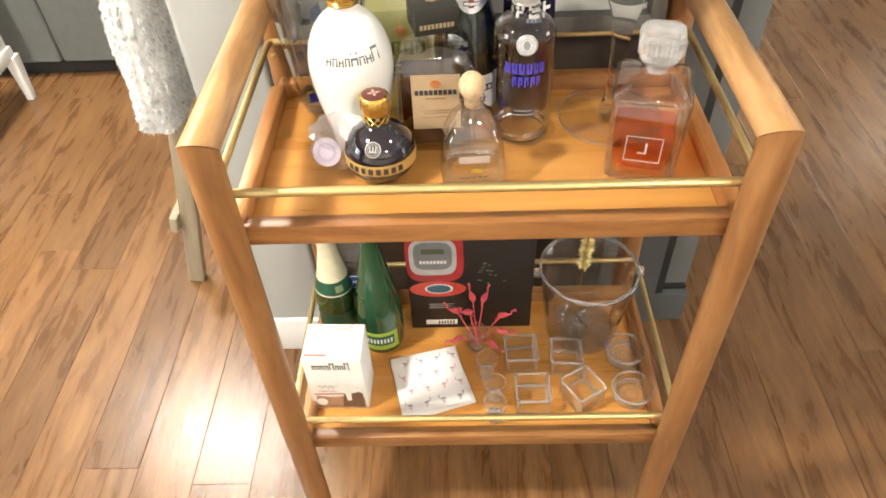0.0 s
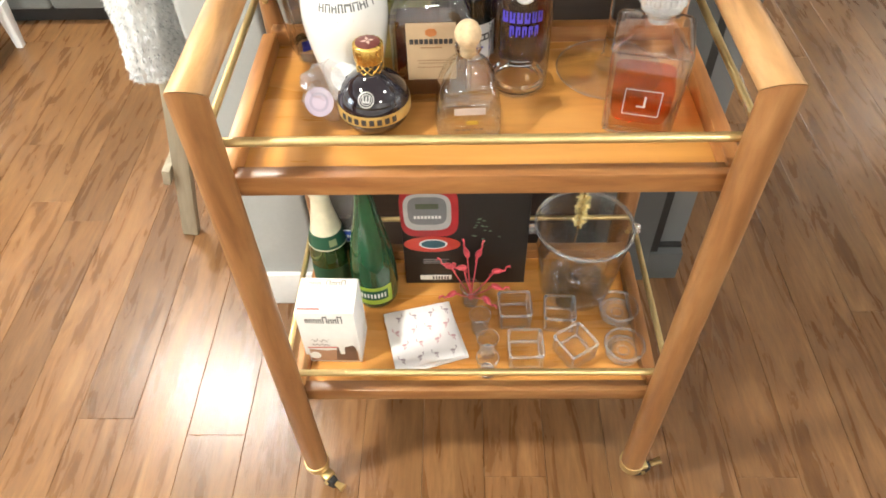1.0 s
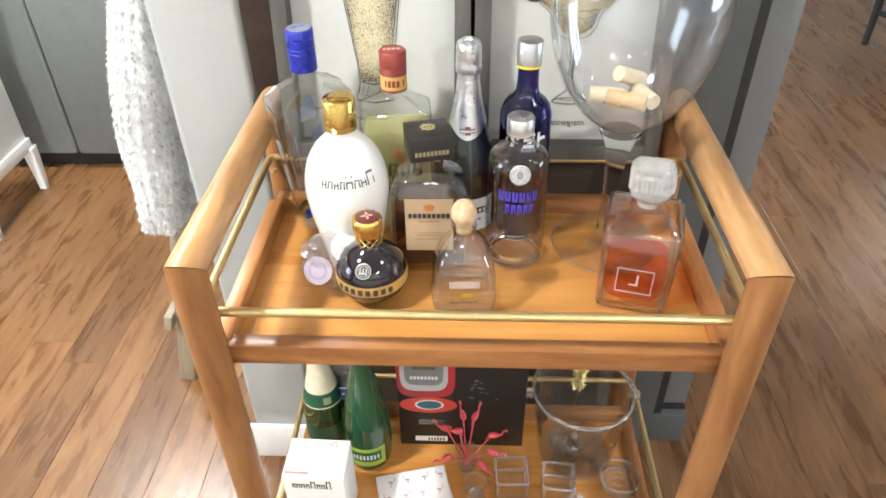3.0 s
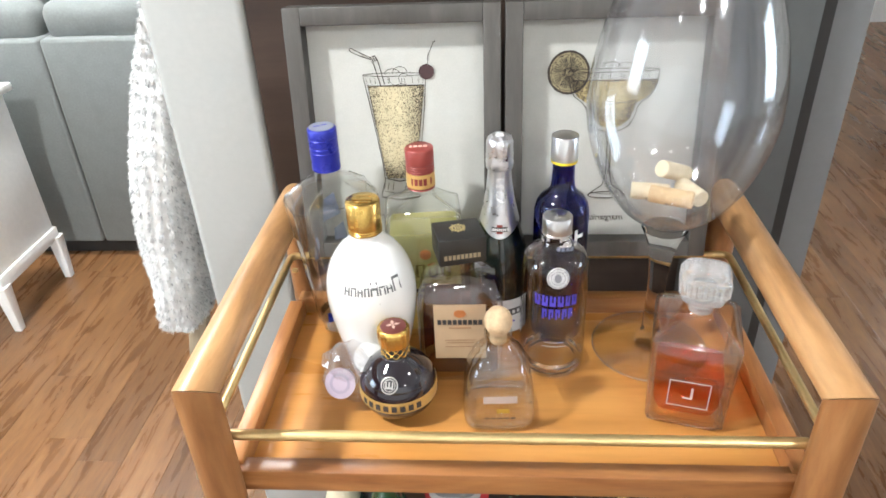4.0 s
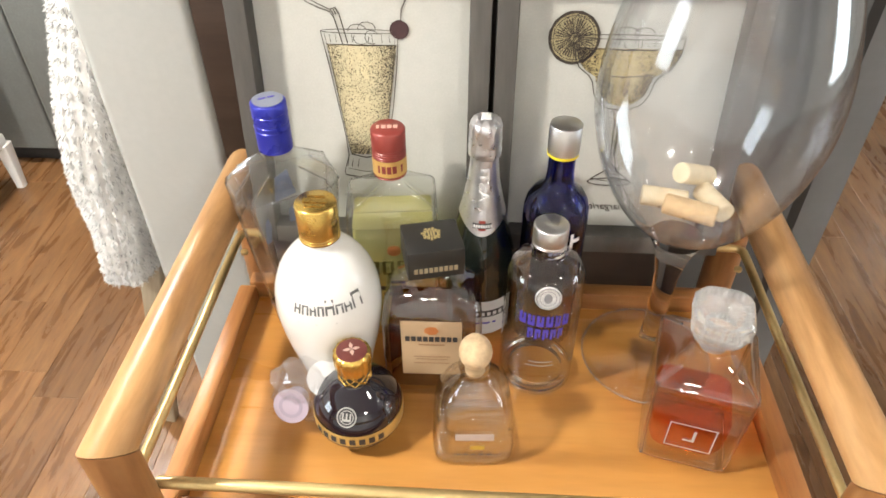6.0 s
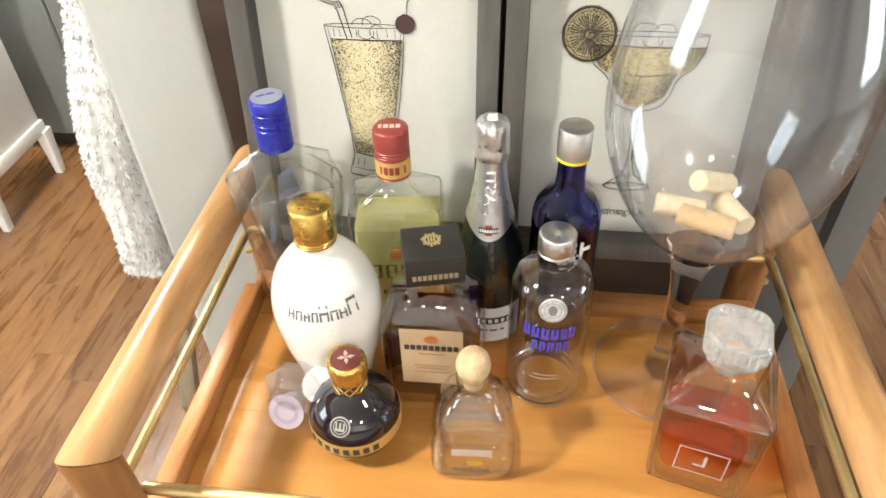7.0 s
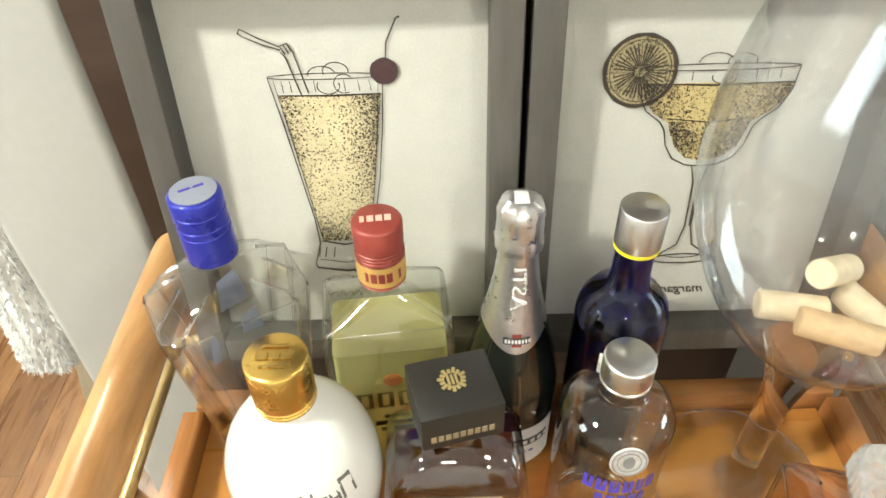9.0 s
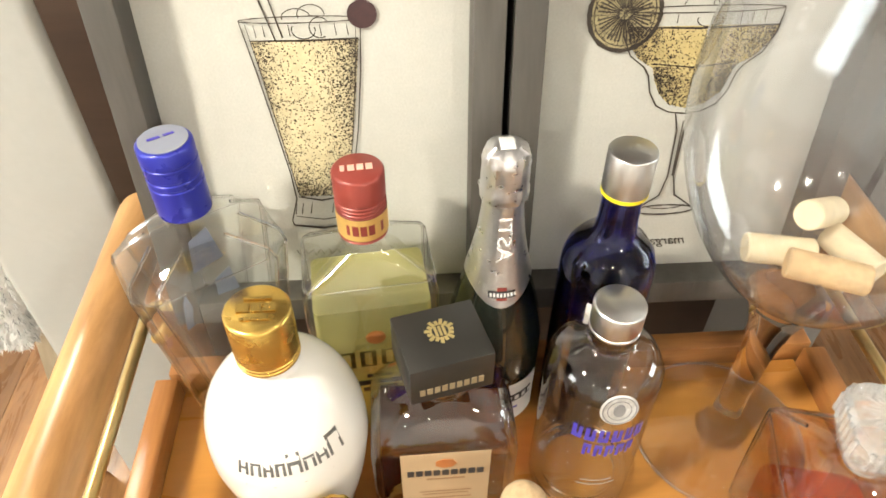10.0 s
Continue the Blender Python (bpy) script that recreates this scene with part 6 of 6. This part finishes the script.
# cocktail napkins with small flamingos
for i, (dz, turn, ox, oy) in enumerate(((0.0, 17.5, 0.004, -0.003), (0.0062, 13.5, 0.0, 0.0))):
    n = thing("cocktail_napkin", "folded white paper napkin printed with small pink flamingos", "napkin", pose(-0.091 + ox, 0.135 + oy, Z + dz, 0, 0, turn), group="cocktail napkins")
    sheet = bmesh.new()
    for layer in range(3):
        box(-0.063 + 0.0006 * layer, 0.063 - 0.0008 * layer, -0.063, 0.063 - 0.001 * layer, 0.002 * layer + 0.0001, 0.002 * layer + 0.0018, 0.0007, 1, sheet)
    bmesh.ops.subdivide_edges(sheet, edges=[e for e in sheet.edges if e.calc_length() > 0.1], cuts=5, use_grid_fill=True)
    for v in sheet.verts:
        v.co.z += 0.0006 * noise.noise(v.co * 40) * (v.co.z > 0.001)
    part("folded_sheet", sheet, NAPKIN, n, smooth=50)
    if i == 0:
        continue
    birds, dark = bmesh.new(), bmesh.new()
    for u in range(4):
        for w in range(4):
            cx, cy = -0.046 + u * 0.030 + 0.008 * (w % 2), -0.047 + w * 0.030
            s, ca = (1 if (u + w) % 2 else -1), rs.uniform(-0.3, 0.3)
            z = 0.0066
            bird = birds if (u * 3 + w) % 3 else dark
            polygon([(cx + s * 0.0046 * math.cos(a), cy + 0.0025 * math.sin(a) + ca * 0.004 * math.cos(a), z) for a in [2 * math.pi * k / 12 for k in range(12)]], bird)
            for pts in ([(0.005, 0.001), (0.008, 0.004), (0.006, 0.0075), (0.0085, 0.0085)], [(-0.001, -0.003), (-0.0015, -0.010)], [(0.001, -0.003), (0.002, -0.006), (0.0, -0.007)]):
                q = [Vector((cx + s * a, cy + b)) for a, b in pts]
                for k0, k1 in zip(q, q[1:]):
                    d = (k1 - k0).normalized()
                    nn = Vector((-d.y, d.x)) * 0.0007
                    polygon([(k0.x + nn.x, k0.y + nn.y, z), (k1.x + nn.x, k1.y + nn.y, z), (k1.x - nn.x, k1.y - nn.y, z), (k0.x - nn.x, k0.y - nn.y, z)], bird)
    tagged(part("flamingo_print", birds, plain("dusty_pink_print", (0.60, 0.36, 0.37), 0.8), n, smooth=0), "small dusty pink flamingos", kind="stuff")
    tagged(part("flamingo_print", dark, plain("mauve_grey_print", (0.38, 0.31, 0.33), 0.8), n, smooth=0), "small mauve flamingos", kind="stuff")

# shot glasses
SHOT = thin_glass("shot_glass", (0.985, 0.992, 0.985), 0.52, 0.12, 0.95, 0.6, 40, shine=0.015)

# White diffuse share puts the glints of the glass edges into their colour.
EDGE = clear("whitened_glass_edge", (1.0, 1.0, 1.0), 1.42, 0.0, 0.90)


def shot_glass(x, y, label="small clear shot glass standing empty"):
    g = thing("shot_glass", label, "glass", pose(x, y, Z), group="shot glasses")
    part("glass_body", lathe([(0, 0.0), (0.0135, 0.0), (0.0150, 0.0015), (0.0158, 0.012), (0.0192, 0.0485)], 36), SHOT, g)
    part("rim", tube([(0.0189 * math.cos(2 * math.pi * i / 36), 0.0189 * math.sin(2 * math.pi * i / 36), 0.0488) for i in range(37)], 0.0011, 8), EDGE, g)
    part("thick_base", lathe([(0, 0.0015), (0.0130, 0.0015), (0.0140, 0.0105), (0.0110, 0.0120), (0, 0.0095)], 32), EDGE, g)
    return g


for x, y in ((0.012, 0.150), (0.024, 0.100), (0.0225, 0.060)):
    shot_glass(x, y)
shot_glass(-0.004, 0.214, "small shot glass holding pink flamingo stirrers")


def stirrer(i, lean, turn, length):
    m0 = pose(-0.004, 0.214, Z + 0.0125, 0, 0, turn) @ pose(0, 0, 0, 0, lean, 0)
    s = thing("flamingo_stirrer", "pink plastic flamingo drink stirrer in a shot glass", "drink stirrer", m0, group="flamingo stirrers")
    part("stick", tube([(-0.004, 0, 0.0), (0, 0, length * 0.6), (0.001, 0, length)], 0.0012, 8), PINK, s)
    part("bird_body", lathe([(0, -0.010), (0.004, -0.007), (0.0058, -0.001), (0.0045, 0.006), (0.0015, 0.011), (0, 0.012)], 16), PINK, s, at=pose(0.003, 0, length + 0.004, 0, 62, 0))
    part("bird_neck", tube([(0.010, 0, length + 0.006), (0.016, 0, length + 0.012), (0.013, 0, length + 0.020), (0.017, 0, length + 0.025), (0.022, 0, length + 0.021)], [0.0022, 0.0018, 0.0016, 0.0022, 0.0010], 8), PINK, s)
    part("bird_leg", tube([(0.001, 0.001, length), (-0.004, 0.001, length - 0.010), (0.001, 0.001, length - 0.016)], 0.0009, 6), PINK, s)


for i, (lean, turn, length) in enumerate(((8, 200, 0.095), (14, 60, 0.100), (30, 5, 0.085), (38, -20, 0.070), (26, 160, 0.085), (10, 110, 0.105), (46, -48, 0.052), (44, 205, 0.048))):
    stirrer(i, lean, turn, length)


# square glass votives
def votive(x, y, turn, w, h=0.040):
    v = thing("glass_votive", "square clear glass votive holder standing empty", "votive", pose(x, y, Z, 0, 0, turn), group="square votives")
    wall_bm = bmesh.new()
    rings = [[wall_bm.verts.new(p) for p in s] for s in (rounded(w - 0.004, w - 0.004, 0.006, 0.0), rounded(w, w, 0.008, 0.003), rounded(w, w, 0.008, h))]
    for r0, r1 in zip(rings, rings[1:]):
        for i in range(len(r0)):
            wall_bm.faces.new((r0[i], r0[(i + 1) % len(r0)], r1[(i + 1) % len(r0)], r1[i]))
    wall_bm.faces.new(list(reversed(rings[0])))
    part("glass_wall", wall_bm, SHOT, v, smooth=40)
    ring = rounded(w - 0.004, w - 0.004, 0.006, h)
    part("rim", tube(ring + ring[:1], 0.0026, 8), EDGE, v)
    ring = rounded(w - 0.008, w - 0.008, 0.006, 0.0045)
    part("base_edge", tube(ring + ring[:1], 0.0030, 8), EDGE, v)
    for sx in (-1, 1):
        for sy in (-1, 1):
            o = w / 2 - 0.0042
            part("corner_edge", tube([(sx * o, sy * o, 0.004), (sx * o, sy * o, h - 0.001)], 0.0026, 8), EDGE, v)


votive(0.076, 0.180, 2, 0.060)
votive(0.157, 0.171, -4, 0.058)
votive(0.090, 0.094, 1, 0.062)
votive(0.178, 0.100, 32, 0.060)


# round glass dishes
def dish(x, y):
    d = thing("glass_dish", "small round cut glass dish with a thick rim", "dish", pose(x, y, Z), group="round glass dishes")
    part("glass_body", lathe([(0, 0.0008), (0.030, 0.0008), (0.0335, 0.002), (0.0355, 0.010), (0.0360, 0.022)], 48), SHOT, d)

    def hoop(name, r, z, thick):
        part(name, tube([(r * math.cos(2 * math.pi * i / 48), r * math.sin(2 * math.pi * i / 48), z) for i in range(49)], thick, 8), EDGE, d)

    hoop("rim", 0.0342, 0.0225, 0.0024)
    hoop("base_ring", 0.0300, 0.0040, 0.0026)
    hoop("cut_ring", 0.0225, 0.0035, 0.0016)
    hoop("cut_ring", 0.0100, 0.0035, 0.0014)


dish(0.268, 0.187)
dish(0.266, 0.103)

# ice bucket
c = thing("ice_bucket", "clear glass ice bucket with a thick rim and side knobs", "ice bucket", pose(0.196, 0.256, Z))
part("bucket_wall", lathe([(0, 0.0), (0.062, 0.0), (0.066, 0.003), (0.0700, 0.030), (0.0800, 0.120), (0.0840, 0.160), (0.0868, 0.164), (0.0868, 0.170)], 72), SHOT, c, "thick clear wall")
part("thick_base", lathe([(0, 0.002), (0.060, 0.002), (0.064, 0.008), (0.060, 0.014), (0, 0.011)], 56), SHOT, c, "thick clear base")
part("rim_band", lathe([(0.0866, 0.1655), (0.0880, 0.1665), (0.0880, 0.1700), (0.0868, 0.1722), (0.0835, 0.1722), (0.0830, 0.1660), (0.0866, 0.1655)], 72), EDGE, c, "thick glass rim with its glint whitened in")
for s in (-1, 1):
    part("handle_knob", lathe([(0, -0.006), (0.008, -0.006), (0.0095, 0.0), (0.008, 0.006), (0, 0.007)], 20), EDGE, c, at=pose(s * 0.0915, 0, 0.158, 0, 90, 0))
rng2 = random.Random(2)
TINSEL = plain("gold_tinsel", (0.85, 0.70, 0.32), 0.35, 0.35, 0.2, 90, 0.0)
for i, (x, y, a) in enumerate(((-0.022, -0.018, 20), (0.012, -0.022, 70), (0.020, 0.012, 130))):
    t = thing("glass_tumbler", "small clear tumbler lying inside the ice bucket", "glass", pose(0.196 + x, 0.256 + y, Z + 0.034, 78, 0, a), group="tumblers in the bucket")
    part("glass_body", lathe([(0, -0.028), (0.017, -0.028), (0.019, -0.025), (0.022, 0.026)], 32), THIN, t)
p = thing("pineapple_pick", "gold tinsel pineapple drink pick hanging on the bucket rim", "drink pick", pose(0.203, 0.332, Z + 0.080, 6, 0, 0))
part("stem", tube([(0, 0, -0.05), (0, 0, 0.10)], 0.0015, 8), GOLD, p)
for z0, r0 in ((0.022, 0.0125), (0.043, 0.0135), (0.066, 0.0125), (0.088, 0.0115)):
    tin = bmesh.new()
    for k in range(120):
        d = Vector((rng2.gauss(0, 1), rng2.gauss(0, 1), rng2.gauss(0, 0.8))).normalized()
        side = d.orthogonal().normalized() * 0.0009
        a0, b0 = Vector((0, 0, z0)) + d * 0.002, Vector((0, 0, z0)) + d * r0 * rng2.uniform(0.8, 1.35)
        polygon([a0 - side, a0 + side, b0 + side * 0.4, b0 - side * 0.4], tin)
    part("tinsel_ball", tin, TINSEL, p, "gold tinsel tuft", smooth=0)

# ---- floor planks, nearest rows as single pieces ----
floor_ob = tagged(new("floor"), "brown hand-scraped wooden plank floor with tight joints", "floor", kind="structure")
PW, PL = 0.1247, 1.22
plank_mesh = {}
rng = random.Random(5)
far_verts, far_faces = [], []


def plank_shape(x0, x1, y0, y1):
    e = 0.0009
    v = [(x0, y0, -0.010), (x1, y0, -0.010), (x1, y1, -0.010), (x0, y1, -0.010), (x0, y0, -e), (x1, y0, -e), (x1, y1, -e), (x0, y1, -e), (x0 + e, y0 + e, 0), (x1 - e, y0 + e, 0), (x1 - e, y1 - e, 0), (x0 + e, y1 - e, 0)]
    f = [(8, 9, 10, 11)]
    for lo in (0, 4):
        f += [(lo + i, lo + (i + 1) % 4, lo + 4 + (i + 1) % 4, lo + 4 + i) for i in range(4)]
    return v, f


singles = 0
columns = int((X1 - X0) / PW) - 1
for i in range(columns):
    x = X0 + i * PW + 0.0547
    y = Y0 - rng.random() * PL
    while y < Y1:
        a, b = max(y, Y0), min(y + PL - 0.0004, Y1)
        y += PL
        if b - a < 0.05:
            continue
        near = -1.9 < x < 2.4 and -1.3 < a < 3.6
        length = round(b - a, 3)
        if near and singles < 300:
            singles += 1
            if length not in plank_mesh:
                me = bpy.data.meshes.new("plank")
                me.from_pydata(*(lambda vf: (vf[0], [], vf[1]))(plank_shape(0.0002, PW - 0.0002, 0, length)))
                me.materials.append(FLOOR)
                plank_mesh[length] = me
            o = new("plank", plank_mesh[length])
            o.parent = floor_ob
            o.location = (x, a, 0)
        else:
            v, f = plank_shape(x + 0.0002, x + PW - 0.0002, a, b)
            n = len(far_verts)
            far_verts += v
            far_faces += [tuple(k + n for k in q) for q in f]
me = bpy.data.meshes.new("far_planks")
me.from_pydata(far_verts, [], far_faces)
me.materials.append(FLOOR)
far = new("far_planks", me)
far.parent = floor_ob
tagged(far, kind="stuff")
